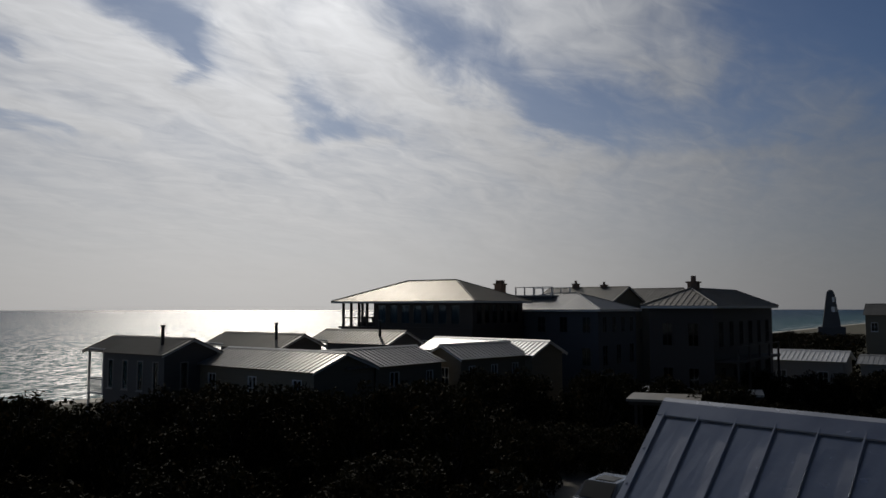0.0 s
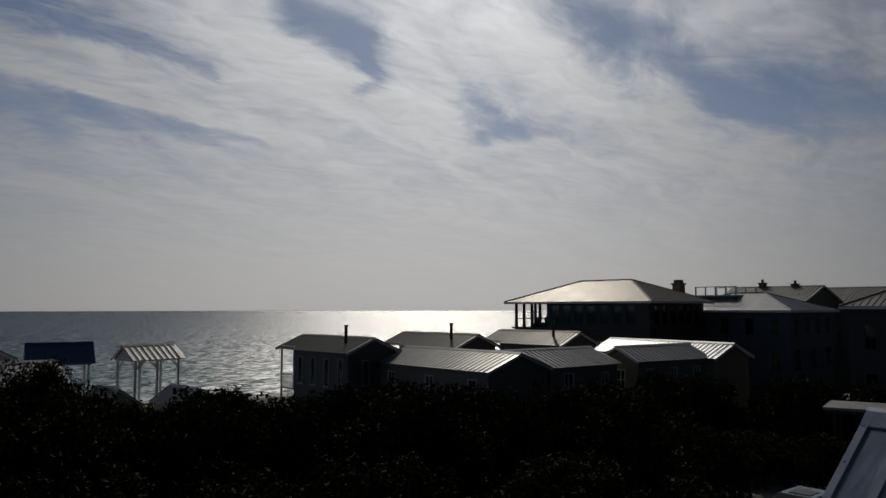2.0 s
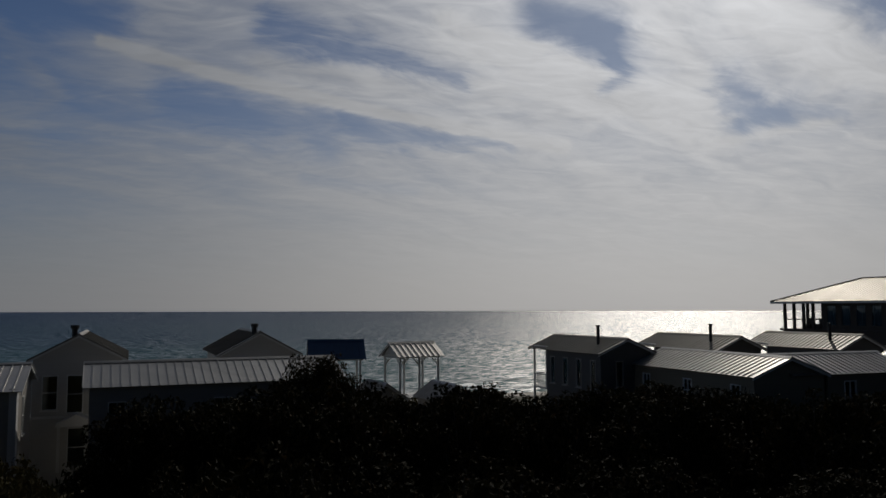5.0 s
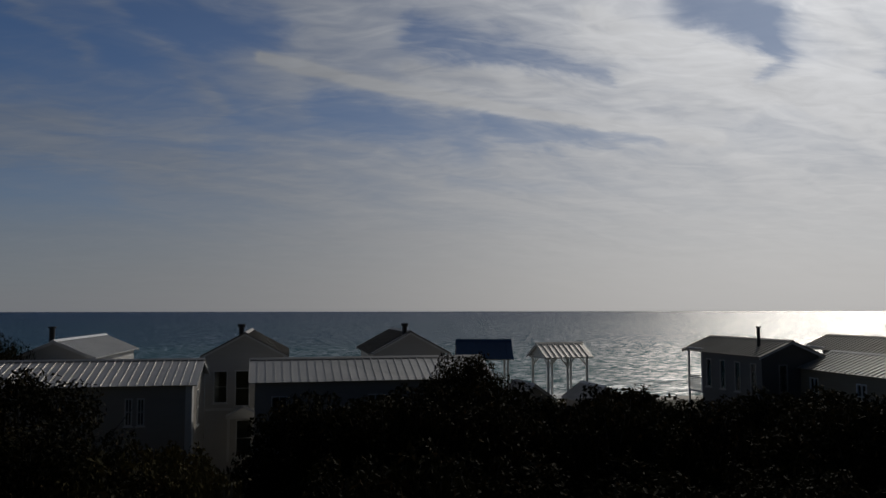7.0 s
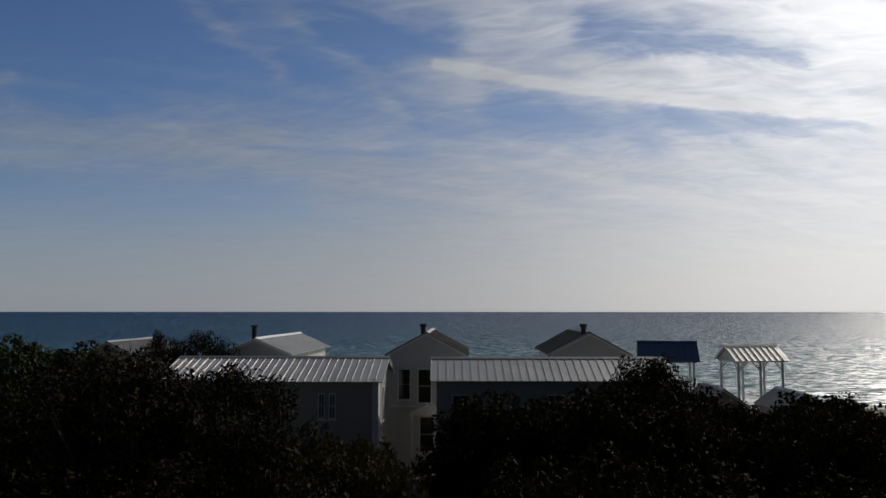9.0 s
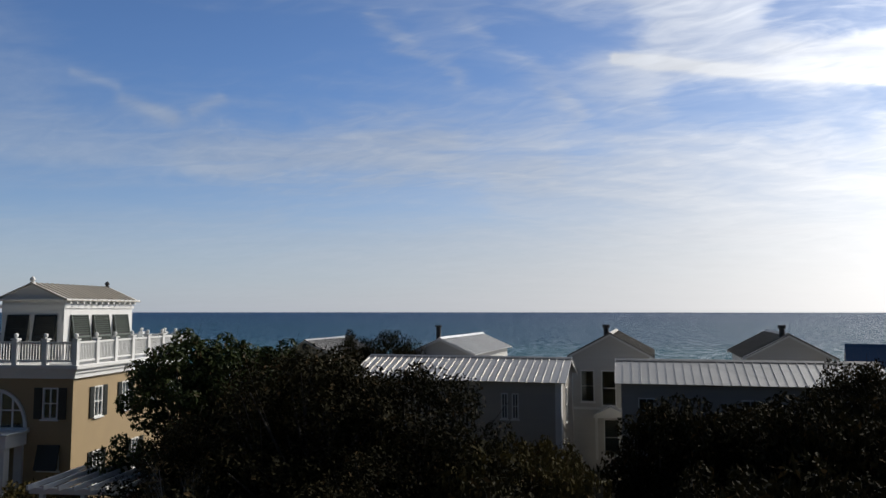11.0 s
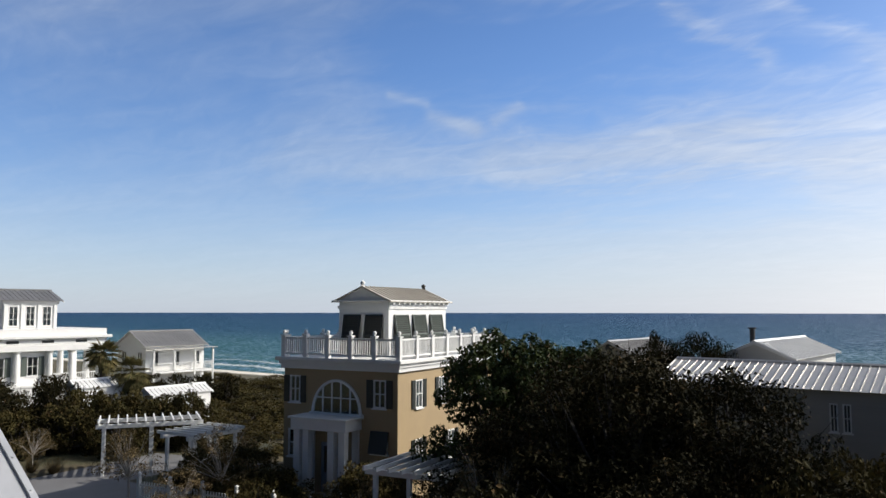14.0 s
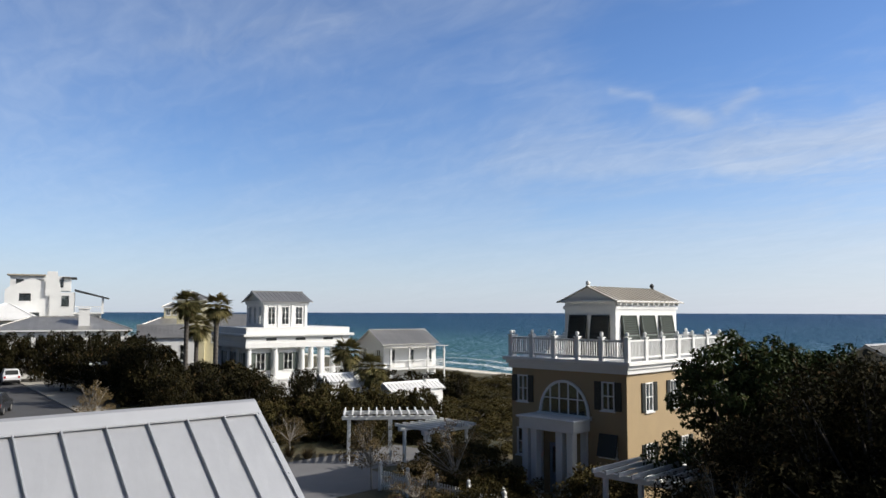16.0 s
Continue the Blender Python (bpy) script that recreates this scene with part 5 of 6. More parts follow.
def temple_house():
    """White classical house with columns and a lantern storey."""
    root = thing("classical_house", place(-68.8, -40.8, 142.0), "white classical house with columns and a lantern storey", "house")
    L, D, c0, c1 = 11.8, 9.0, 4.7, 6.6
    base = -0.6
    front = [(0.9, 1.9, 2.4, 4.2), (3.9, 4.9, 2.4, 4.2)]
    shell(root, 0.5, 6.3, 0.7, D - 0.5, base, c0, WHITE, front, (), (), row(D - 1.6, 2.2, 4.2, 3, 0.9, 0.8), shutters=AWNING)
    boxes("terrace_floor", WHITE, root, (0, L, 0, D, 1.4, 1.6))
    boxes("plinth", WHITE, root, (0.1, L - 0.1, 0.1, D - 0.1, base, 1.4))
    for x in (0.5, 3.3, 6.3, 8.4, 11.2):
        column(root, x, 0.45, 1.6, c0)
    for y in (3.0, 5.6, 8.4):
        column(root, 11.2, y, 1.6, c0)
        column(root, 0.45, y, 1.6, c0)
    boxes("entablature", WHITE, root, (0, L, 0, D, c0, c0 + 0.55), bevel=0.02)
    boxes("frieze", WHITE, root, (0.08, L - 0.08, 0.08, D - 0.08, c0 + 0.554, c0 + 1.15), bevel=0.01)
    for x in (2.2, 5.4, 8.6):
        boxes("frieze_window", SHUTTER, root, (x, x + 1.1, 0.05, 0.08, c0 + 0.75, c0 + 1.0))
    boxes("cornice", WHITE, root, (-0.3, L + 0.3, -0.3, D + 0.3, c0 + 1.154, c0 + 1.42), bevel=0.03)
    boxes("parapet", WHITE, root, (0.1, L - 0.1, 0.1, D - 0.1, c0 + 1.424, 6.75))
    boxes("terrace_rail", WHITE, root, (6.7, 10.8, 0.3, 0.4, 2.45, 2.55))
    for i in range(21):
        boxes("rail_picket", WHITE, root, (6.8 + i * 0.19, 6.84 + i * 0.19, 0.33, 0.37, 1.6, 2.45))
    # lantern
    a0, a1, b0, b1, le = 2.7, 7.7, 2.2, 6.8, 9.6
    fh = [(0.5 + i * 1.55, 1.35 + i * 1.55, 7.0, 8.9) for i in range(3)]
    shell(root, a0, a1, b0, b1, 6.75, le - 0.5, WHITE, fh, (), (), [(0.5 + i * 1.35, 1.2 + i * 1.35, 7.0, 8.9) for i in range(3)], rows=3, cols=2)
    for i in range(4):
        boxes("pilaster", WHITE, root, (a0 + 0.06 + i * 1.53, a0 + 0.34 + i * 1.53, b0 - 0.1, b0, 6.75, le - 0.5))
    boxes("lantern_frieze", WHITE, root, (a0 - 0.12, a1 + 0.12, b0 - 0.12, b1 + 0.12, le - 0.5, le - 0.05), bevel=0.02)
    hip = 0.9
    k = hip / ((b1 - b0) / 2)
    gable_roof(root, GALV, a0, a1, b0, b1, le, hip, 0.45, 0.45, WHITE)
    gable_end(root, WHITE, a1, b0, b1, le, hip, 1)
    gable_end(root, WHITE, a0 + 0.16, b0, b1, le, hip, 1)


temple_house()


def shore_house():
    """Pale beach house with a balcony behind the classical one."""
    root = range_house("beach_house", -90.6, -34.59, 143.0, 8.8, 3.4, 4.3, 1.75, WHITE, GALV, "pale beach house with balcony and grey metal roof", "",
                       front=row(8.2, 1.9, 3.6, 3, 0.9), left=row(5.9, 1.9, 3.6, 2, 1.0), base=-2.5, over=0.4)
    boxes("balcony", WHITE, root, (0.2, 8.6, -1.4, 0.4, 1.2, 1.4))
    boxes("balcony_roof", GALV, root, (-0.1, 8.9, -1.7, 0.1, 4.02, 4.1))
    boxes("balcony_rail", WHITE, root, (0.2, 8.6, -1.38, -1.3, 2.3, 2.38))
    for i in range(46):
        boxes("rail_picket", WHITE, root, (0.4 + i * 0.175, 0.44 + i * 0.175, -1.36, -1.32, 1.4, 2.3))
    for x in (0.25, 3.0, 5.8, 8.4):
        boxes("balcony_post", WHITE, root, (x, x + 0.18, -1.4, -1.22, -2.5, 4.02))
    return root


shore_house()
for x, y, turn, length in ((-55.0, -25.7, 146.0, 4.9), (-53.5, -19.8, 147.3, 5.3)):
    root = range_house("shed", x, y, turn, length, 0.95, 3.0 if y < -22 else 2.62, 0.52, WHITE, WHITE_METAL, "long low white garden store with a pale ribbed roof", "garden stores",
                       front=[(3.4, 3.9, 1.2, 2.2)], base=-0.6, over=0.15, step=0.36, trim=WHITE)
    bm = bmesh.new()
    turned(bm, [(0.09, 0), (0.09, 0.22), (0.13, 0.24), (0.13, 0.32)], 8)
    part("vent", bm, WHITE, root, "", Matrix.Translation((length * 0.75, 0.8, 3.35 if y < -22 else 2.97)))
flat_shelter(-40.4, -17.6, 112.0, 4.9, 2.6, 2.62, WHITE, "white garden pergola with a latticed top", 12)
flat_shelter(-38.8, -12.3, 150.0, 3.2, 2.2, 2.3, WHITE, "low white arbour beside the ochre house", 7)


def modern_house():
    """Tall white stucco house with stepped gables, a broad chimney and a covered balcony."""
    root = thing("stucco_house", place(-89.92, -93.74, 131.0), "tall white stucco house with stepped gables and covered balcony", "house")
    g = 1.0
    wins = [(4.0, 5.3, 9.8, 10.9), (0.7, 2.0, 5.7, 7.8), (3.2, 4.4, 5.7, 7.8)]
    shell(root, 0.6, 6.5, 0, 8, g, 11.4, WHITE, [(1.9, 3.4, 9.9, 10.9), (0.5, 1.8, 6.0, 7.9), (3.2, 4.6, 6.0, 8.1)], (), (), row(7, 6.0, 7.6, 2, 1.2), DARK_METAL)
    shell(root, 6.5, 9.8, -0.3, 8, g, 12.6 - 1.5, WHITE, [(1.6, 2.6, 9.1, 10.6), (0.4, 1.2, 6.0, 7.6), (1.8, 2.7, 6.0, 7.6)], (), (), (), DARK_METAL)
    bm = bmesh.new()
    prism(bm, [(0, 0), (5.9, 0), (5.9, 1.0), (3.4, 1.8), (0.6, 0.5)], 0, 0.3)
    part("stepped_gable", bm, WHITE, root, "", Matrix.Translation((0.6, 0.0, 11.4)))
    bm = bmesh.new()
    prism(bm, [(0, 0), (2.2, 0), (1.7, 2.6), (1.5, 3.6), (0.2, 3.6), (0, 2.0)], 0, 1.0)
    part("chimney", bm, WHITE, root, "broad white stepped chimney", Matrix.Translation((5.9, -0.35, 10.6)))
    shell(root, 1.0, 9.2, 3.0, 8.0, 11.4, 13.6, WHITE, row(8, 12.0, 13.1, 3, 1.0), frame_mat=DARK_METAL)
    boxes("roof", TAN_METAL, root, (0.6, 5.8, 2.6, 8.4, 13.6, 13.85), bevel=0.04)
    boxes("roof", DARK_METAL, root, (8.0, 10.0, 2.6, 8.4, 13.3, 13.5))
    shell(root, 9.8, 13.6, 1.0, 8, g, 7.9, WHITE, row(3.8, 5.2, 7.2, 2, 1.2, 0.4), frame_mat=DARK_METAL)
    boxes("balcony_floor", WHITE, root, (9.8, 14.0, 0.2, 8, 7.9, 8.1))
    bm = bmesh.new()
    prism(bm, [(0, 1.4), (4.9, 0.1), (4.9, 0.0), (0, 1.2)], 0, 8.4)
    part("balcony_roof", bm, DARK_METAL, root, "", Matrix.Translation((9.8, -0.2, 10.2)))
    for y in (0.3, 4.0, 7.6):
        boxes("balcony_post", WHITE, root, (13.7, 13.9, y, y + 0.2, 8.1, 10.35))
    boxes("balcony_rail", WHITE, root, (9.9, 13.9, 0.25, 0.32, 8.95, 9.05))
    for i in range(12):
        boxes("rail_picket", WHITE, root, (10.0 + i * 0.32, 10.05 + i * 0.32, 0.26, 0.31, 8.1, 8.95))


modern_house()


def low_villa(x, y, turn, L, D, eave, rise, wall_mat, roof_mat, label, count=4):
    root = thing("villa", place(x, y, turn), label, "house")
    shell(root, 0, L, 0, D, -1, eave, wall_mat, row(L, eave - 2.0, eave - 0.6, count, 1.0), row(D, eave - 2.0, eave - 0.6, 2, 1.0))
    hip_roof(root, roof_mat, 0, L, 0, D, eave, rise, 0.5, 0.5)
    return root


root = low_villa(-75.4, -79.66, 131.0, 15.5, 8.0, 6.0, 1.6, WHITE, GALV, "low white villa with a grey hipped roof and chimney", 6)
boxes("chimney", WHITE, root, (9.6, 10.9, 0.8, 2.0, 6.0, 8.6), (9.5, 11.0, 0.7, 2.1, 8.6, 8.8))
low_villa(-84.0, -92.0, 131.0, 7.5, 7.0, 7.2, 2.2, CREAM, WHITE_METAL, "cream villa with a pale hipped roof", 2)
root = low_villa(-100.0, -77.0, 125.0, 8.5, 7.0, 6.1, 1.6, WHITE, GALV, "grey-roofed beach villa with a lookout", 3)
shell(root, 3.0, 5.4, 2.4, 4.6, 7.0, 9.0, PALE_YELLOW, row(2.4, 7.7, 8.6, 2, 0.7, 0.3))
hip_roof(root, GALV, 3.0, 5.4, 2.4, 4.6, 9.0, 0.7, 0.35, 0.4)


def yellow_tower():
    root = thing("yellow_house", place(-88.31, -62.67, 120.0), "pale yellow tower house with a small hipped roof", "house")
    shell(root, 0, 3.6, 0, 3.6, -1, 10.0, PALE_YELLOW, row(3.6, 8.0, 9.4, 2, 0.9, 0.5) + row(3.6, 4.8, 6.4, 2, 0.9, 0.5), row(3.4, 8.0, 9.4, 2, 0.9, 0.5), (), row(3.3, 8.0, 9.4, 2, 0.9, 0.5))
    hip_roof(root, GALV, 0, 3.6, 0, 3.6, 10.0, 1.0, 0.55, 0.4)
    shell(root, 3.6, 9.5, 0.4, 5.0, -1, 6.6, PALE_YELLOW, row(5.9, 4.2, 5.8, 3, 0.9))
    gable_roof(root, GALV, 3.6, 9.5, 0.4, 5.0, 6.6, 1.3, 0.4, 0.45, WHITE)


yellow_tower()
range_house("villa", -73.4, -57.2, 128.0, 6.5, 2.4, 5.4, 1.4, WHITE, GALV, "white gabled cottage with grey ribbed roof behind palms", "", front=row(6, 2.8, 4.6, 3, 0.9), left=row(4, 2.8, 4.6, 2, 0.8), base=-0.5)
flat_shelter(-64.4, -55.2, 131.0, 4.6, 2.6, 3.1, WHITE, "white garden pavilion with square posts", 0)


# ---------------------------------------------------------------- near metal roofs on both sides of the lookout
def near_roof(A, turn, length, run, drop, towards, label, metal, start=0.0):
    """A steep standing seam roof: ridge from A along turn, the slope towards the lookout falling by drop over run."""
    root = thing("near_house", pose(A[0], A[1], 0, 0, 0, turn), label, "house")
    top = 7.412
    k = drop / run
    s = towards
    # towards = -1: the near slope lies on the -y side
    eave = top - drop
    if s < 0:
        near = Matrix.Translation((0, -run, eave))
        far = Matrix.Translation((length, run, eave)) @ Matrix.Rotation(math.pi, 4, "Z")
    else:
        near = Matrix.Translation((length, run, eave)) @ Matrix.Rotation(math.pi, 4, "Z")
        far = Matrix.Translation((0, -run, eave))
    panels(root, near, length, run, drop, start, metal)
    panels(root, far, length, run, drop, 0.0, metal)
    c, n = 0.17, 5
    bm = bmesh.new()
    prof = [(-c, -c * k + 0.035), (-0.05, -0.05 * k + 0.052), (0.0, 0.035), (0.05, -0.05 * k + 0.052), (c, -c * k + 0.035), (c, -c * k + 0.05), (0.05, -0.05 * k + 0.068), (0, 0.052), (-0.05, -0.05 * k + 0.068), (-c, -c * k + 0.05)]
    prism(bm, prof, -0.03, length + 0.03)
    part("ridge_cap", bm, metal, root, "folded steel ridge cap", Matrix.Translation((0, 0, top)) @ Matrix.Rotation(-math.pi / 2, 4, "Z"))
    for xe in (-0.012, length + 0.0):
        for side in (-1, 1):
            slant, tilt = math.hypot(run, drop), math.atan2(drop, run)
            bm = bmesh.new()
            box(bm, -0.02, 0.05 if xe < 0 else 0.02, 0, slant - 0.03, 0.0, 0.03)
            box(bm, -0.03, -0.01, 0, slant - 0.03, -0.14, 0.0)
            n_bolt = 9
            for i in range(n_bolt):
                turned(bm, [(0.016, 0.03), (0.012, 0.04)], 6, 0.015, 0.2 + i * (slant - 0.4) / (n_bolt - 1))
            m = Matrix.Translation((xe, -run, eave)) if side < 0 else Matrix.Translation((xe + 0.02, run, eave)) @ Matrix.Rotation(math.pi, 4, "Z")
            part("rake_trim", bm, metal, root, "", m @ Matrix.Rotation(tilt, 4, "X"))
    w = run - 0.3
    shell(root, 0.2, length - 0.2, -w, w, -0.5, eave + 0.3 * k - 0.05, GREY_WALL, row(length, 2.0, 3.6, 2, 0.9), (), row(length, 2.0, 3.6, 2, 0.9))
    for x in (0.36, length - 0.2):
        gable_end(root, GREY_WALL, x, -w, w, eave + 0.3 * k - 0.05, w * k, 1)
    return root


def panels(root, m, length, run, drop, start, metal, step=0.425):
    """Standing seam pans with double-folded seams and screws, one object a pan."""
    count = int((length - start) / step)
    slant, tilt = math.hypot(run, drop), math.atan2(drop, run)
    bm = bmesh.new()
    n = 12
    # the pan: slightly dished sheet
    rows = []
    for i in range(n + 1):
        y = slant * i / n
        rows.append([bm.verts.new((x, y, 0.0015 * math.sin(i * 2.3 + j * 1.1) * (0 < j < 4))) for j, x in enumerate((0.0, step * 0.25, step * 0.5, step * 0.75, step))])
    for a, b in zip(rows, rows[1:]):
        for j in range(4):
            bm.faces.new((a[j], a[j + 1], b[j + 1], b[j]))
    low = [[bm.verts.new((r[0].co.x, r[0].co.y, -0.02)), bm.verts.new((r[-1].co.x, r[-1].co.y, -0.02))] for r in (rows[0], rows[-1])]
    bm.faces.new((low[0][0], low[0][1], low[1][1], low[1][0]))
    prism(bm, [(-0.022, 0.0), (-0.009, 0.008), (-0.008, 0.034), (-0.004, 0.040), (0.010, 0.040), (0.014, 0.034), (0.014, 0.022), (0.009, 0.008), (0.022, 0.0)], 0.0, slant - 0.15)
    for y in (0.8, 1.7, 2.6):
        turned(bm, [(0.011, 0.004), (0.008, 0.014)], 6, step * 0.5, y)
    me = finish(bm, "roof_panel", metal)
    for i in range(count):
        part("roof_panel", me, metal, root, "", m @ Matrix.Translation((start + i * step, 0, 0)) @ Matrix.Rotation(tilt, 4, "X"))
    for x0, x1 in ((0.0, start), (start + count * step, length)):
        if x1 - x0 > 0.02:
            boxes("edge_strip", metal, root, (x0, x1 - 0.002, 0, slant, -0.02, 0.0), at=m @ Matrix.Rotation(tilt, 4, "X"))


near_roof((2.576, 9.02), -48.3, 6.8, 2.95, 2.95, -1, "neighbouring house with a bare standing seam steel roof", GALV_NEAR, 0.05)
near_roof((-8.203, -4.765), -32.3, 6.8, 3.1, 2.5, 1, "neighbouring house with a pale standing seam steel roof", PALE_STEEL)


# ---------------------------------------------------------------- roads and cars
def sheet(name, pts, material, label, category, lift=0.03, z=None):
    bm = bmesh.new()
    low = [bm.verts.new((x, y, level(x, y) - 0.1)) for x, y in pts]
    top = [bm.verts.new((x, y, level(x, y) + lift)) for x, y in pts]
    bm.faces.new(top)
    for i in range(len(pts)):
        j = (i + 1) % len(pts)
        bm.faces.new((low[i], low[j], top[j], top[i]))
    tagged(part(name, bm, material, None), label, category, kind="structure")


sheet("road", [(-48, -36), (-40, -41), (-86, -100), (-96, -94)], ASPHALT, "dark asphalt lane with patches of shade", "road")
sheet("pavement", [(-53.5, -43.5), (-51.5, -44.5), (-76, -76.5), (-80, -74)], PAVER, "pale paved verge beside the lane", "pavement", 0.12)
sheet("driveway", [(-34, -24), (-29, -17), (-44, -9.5), (-47, -17)], SHADED_COURT, "paved garden court, its grey darkened for tree shade", "pavement", 0.04)
sheet("parking_court", [(-6, 40), (3, 24), (16, 28), (12, 41), (5, 44)], PAVER, "pale gravel parking court", "pavement", 0.04)


def build_car(paint, label, m):
    root = thing("car", m, label, "car", "parked cars")
    prof = [(-2.25, 0.35), (-2.3, 0.75), (-2.15, 0.95), (-1.95, 1.05), (-1.55, 1.6), (-1.2, 1.68), (0.35, 1.66), (1.0, 1.1), (2.0, 0.98), (2.28, 0.75), (2.3, 0.35)]
    bm = bmesh.new()
    slices = ((-0.9, 0.0), (-0.86, 1.0), (0.86, 1.0), (0.9, 0.0))
    loops = []
    for y, full in slices:
        loops.append([bm.verts.new((x * (1 if full else 0.985), y * (0.8 if z > 1.2 else 1.0), z if full or z < 1.0 else z - 0.06)) for x, z in prof])
    for a, b in zip(loops, loops[1:]):
        for i in range(len(prof)):
            j = (i + 1) % len(prof)
            bm.faces.new((a[i], a[j], b[j], b[i]))
    bm.faces.new(loops[0])
    bm.faces.new(loops[-1][::-1])
    bmesh.ops.recalc_face_normals(bm, faces=bm.faces)
    bmesh.ops.bevel(bm, geom=[e for e in bm.edges if e.calc_face_angle(0) > 0.5], offset=0.05, segments=2, affect="EDGES")
    part("body", bm, paint, root)
    for pts in ([(-1.93, 1.09), (-1.6, 1.55), (-1.62, 1.56), (-1.98, 1.11)], [(0.42, 1.63), (0.97, 1.14), (1.0, 1.16), (0.45, 1.66)]):
        bm = bmesh.new()
        prism(bm, pts, -0.64, 0.64)
        part("windscreen", bm, SHUTTER, root, "dark glass")
    for y in (-0.745, 0.715):
        bm = bmesh.new()
        prism(bm, [(-1.7, 1.12), (-1.42, 1.5), (0.28, 1.5), (0.72, 1.12)], y, y + 0.03)
        part("side_window", bm, SHUTTER, root, "dark glass")
    boxes("sunroof", SHUTTER, root, (-0.7, 0.1, -0.4, 0.4, 1.675, 1.69))
    for x in (-1.4, 1.42):
        for y in (-0.8, 0.8):
            w = Matrix.Translation((x, y, 0.34)) @ Matrix.Rotation(math.pi / 2, 4, "X")
            bm = bmesh.new()
            turned(bm, [(0.26, -0.12), (0.33, -0.11), (0.34, 0.0), (0.33, 0.11), (0.26, 0.12)], 18)
            wheel = part("wheel", bm, RUBBER, root, "", w)
            bm = bmesh.new()
            turned(bm, [(0.2, -0.125), (0.22, -0.13), (0.22, 0.13), (0.2, 0.125)], 14)
            part("rim", bm, GALV, wheel)
    for y in (-0.8, 0.6):
        boxes("tail_light", LAMP_RED, root, (-2.3, -2.22, y, y + 0.2, 0.72, 0.95))
        boxes("headlight", WHITE, root, (2.18, 2.29, y, y + 0.2, 0.66, 0.78))
    boxes("bumper", RUBBER, root, (-2.36, -2.28, -0.8, 0.8, 0.38, 0.52))
    return root


build_car(CAR_SILVER, "silver car parked on the paved court", pose(6.4, 31.2, 0.05, 0, 0, 232))
build_car(CAR_WHITE, "white estate car parked beside the lane", pose(-72.0, -73.0, level(-69, -70) + 0.12, 0, 0, 230))
build_car(CAR_DARK, "dark car parked in the shaded lane", pose(-51.3, -53.4, level(-52, -52) + 0.03, 0, 0, 215))
build_car(CAR_RED, "red car parked in the garden court", pose(-26.0, -8.9, 0.05, 0, 0, 62))


# ---------------------------------------------------------------- plants
def leaf_mesh(name, material, centres, radii, count, size, seed, flat=0.75, droop=0.0):
    """Many small leaf blades gathered in clumps."""
    rng = np.random.default_rng(seed)
    centres, radii = np.asarray(centres, float), np.asarray(radii, float)
    weight = radii ** 2
    pick = rng.choice(len(centres), count, p=weight / weight.sum())
    d = rng.normal(size=(count, 3))
    d /= np.linalg.norm(d, axis=1)[:, None]
    r = radii[pick] * rng.uniform(0.25, 1.0, count) ** 0.45
    pos = centres[pick] + d * r[:, None] * np.array([1, 1, flat])
    nrm = d * 0.6 + rng.normal(size=(count, 3)) * 0.7 + np.array([0, 0, 0.5])
    nrm /= np.linalg.norm(nrm, axis=1)[:, None]
    t = np.cross(nrm, rng.normal(size=(count, 3)))
    t /= np.linalg.norm(t, axis=1)[:, None]
    t[:, 2] -= droop
    b = np.cross(nrm, t)
    s = size * rng.uniform(0.6, 1.35, count)[:, None]
    v = np.stack([pos - t * s, pos + b * s * 0.42 + nrm * s * 0.12, pos + t * s, pos - b * s * 0.42 + nrm * s * 0.12], 1).reshape(-1, 3)
    me = bpy.data.meshes.new(name)
    me.from_pydata(v.tolist(), [], np.arange(count * 4).reshape(-1, 4).tolist())
    me.materials.append(material)
    return me


def branch(bm, p, q, r0, r1, sides=6):
    p, q = Vector(p), Vector(q)
    turn = (q - p).to_track_quat("Z", "Y").to_matrix()
    a = [bm.verts.new(p + turn @ Vector((r0 * math.cos(2 * math.pi * i / sides), r0 * math.sin(2 * math.pi * i / sides), 0))) for i in range(sides)]
    b = [bm.verts.new(q + turn @ Vector((r1 * math.cos(2 * math.pi * i / sides), r1 * math.sin(2 * math.pi * i / sides), 0))) for i in range(sides)]
    for i in range(sides):
        j = (i + 1) % sides
        bm.faces.new((a[i], a[j], b[j], b[i]))
    bm.faces.new(b)


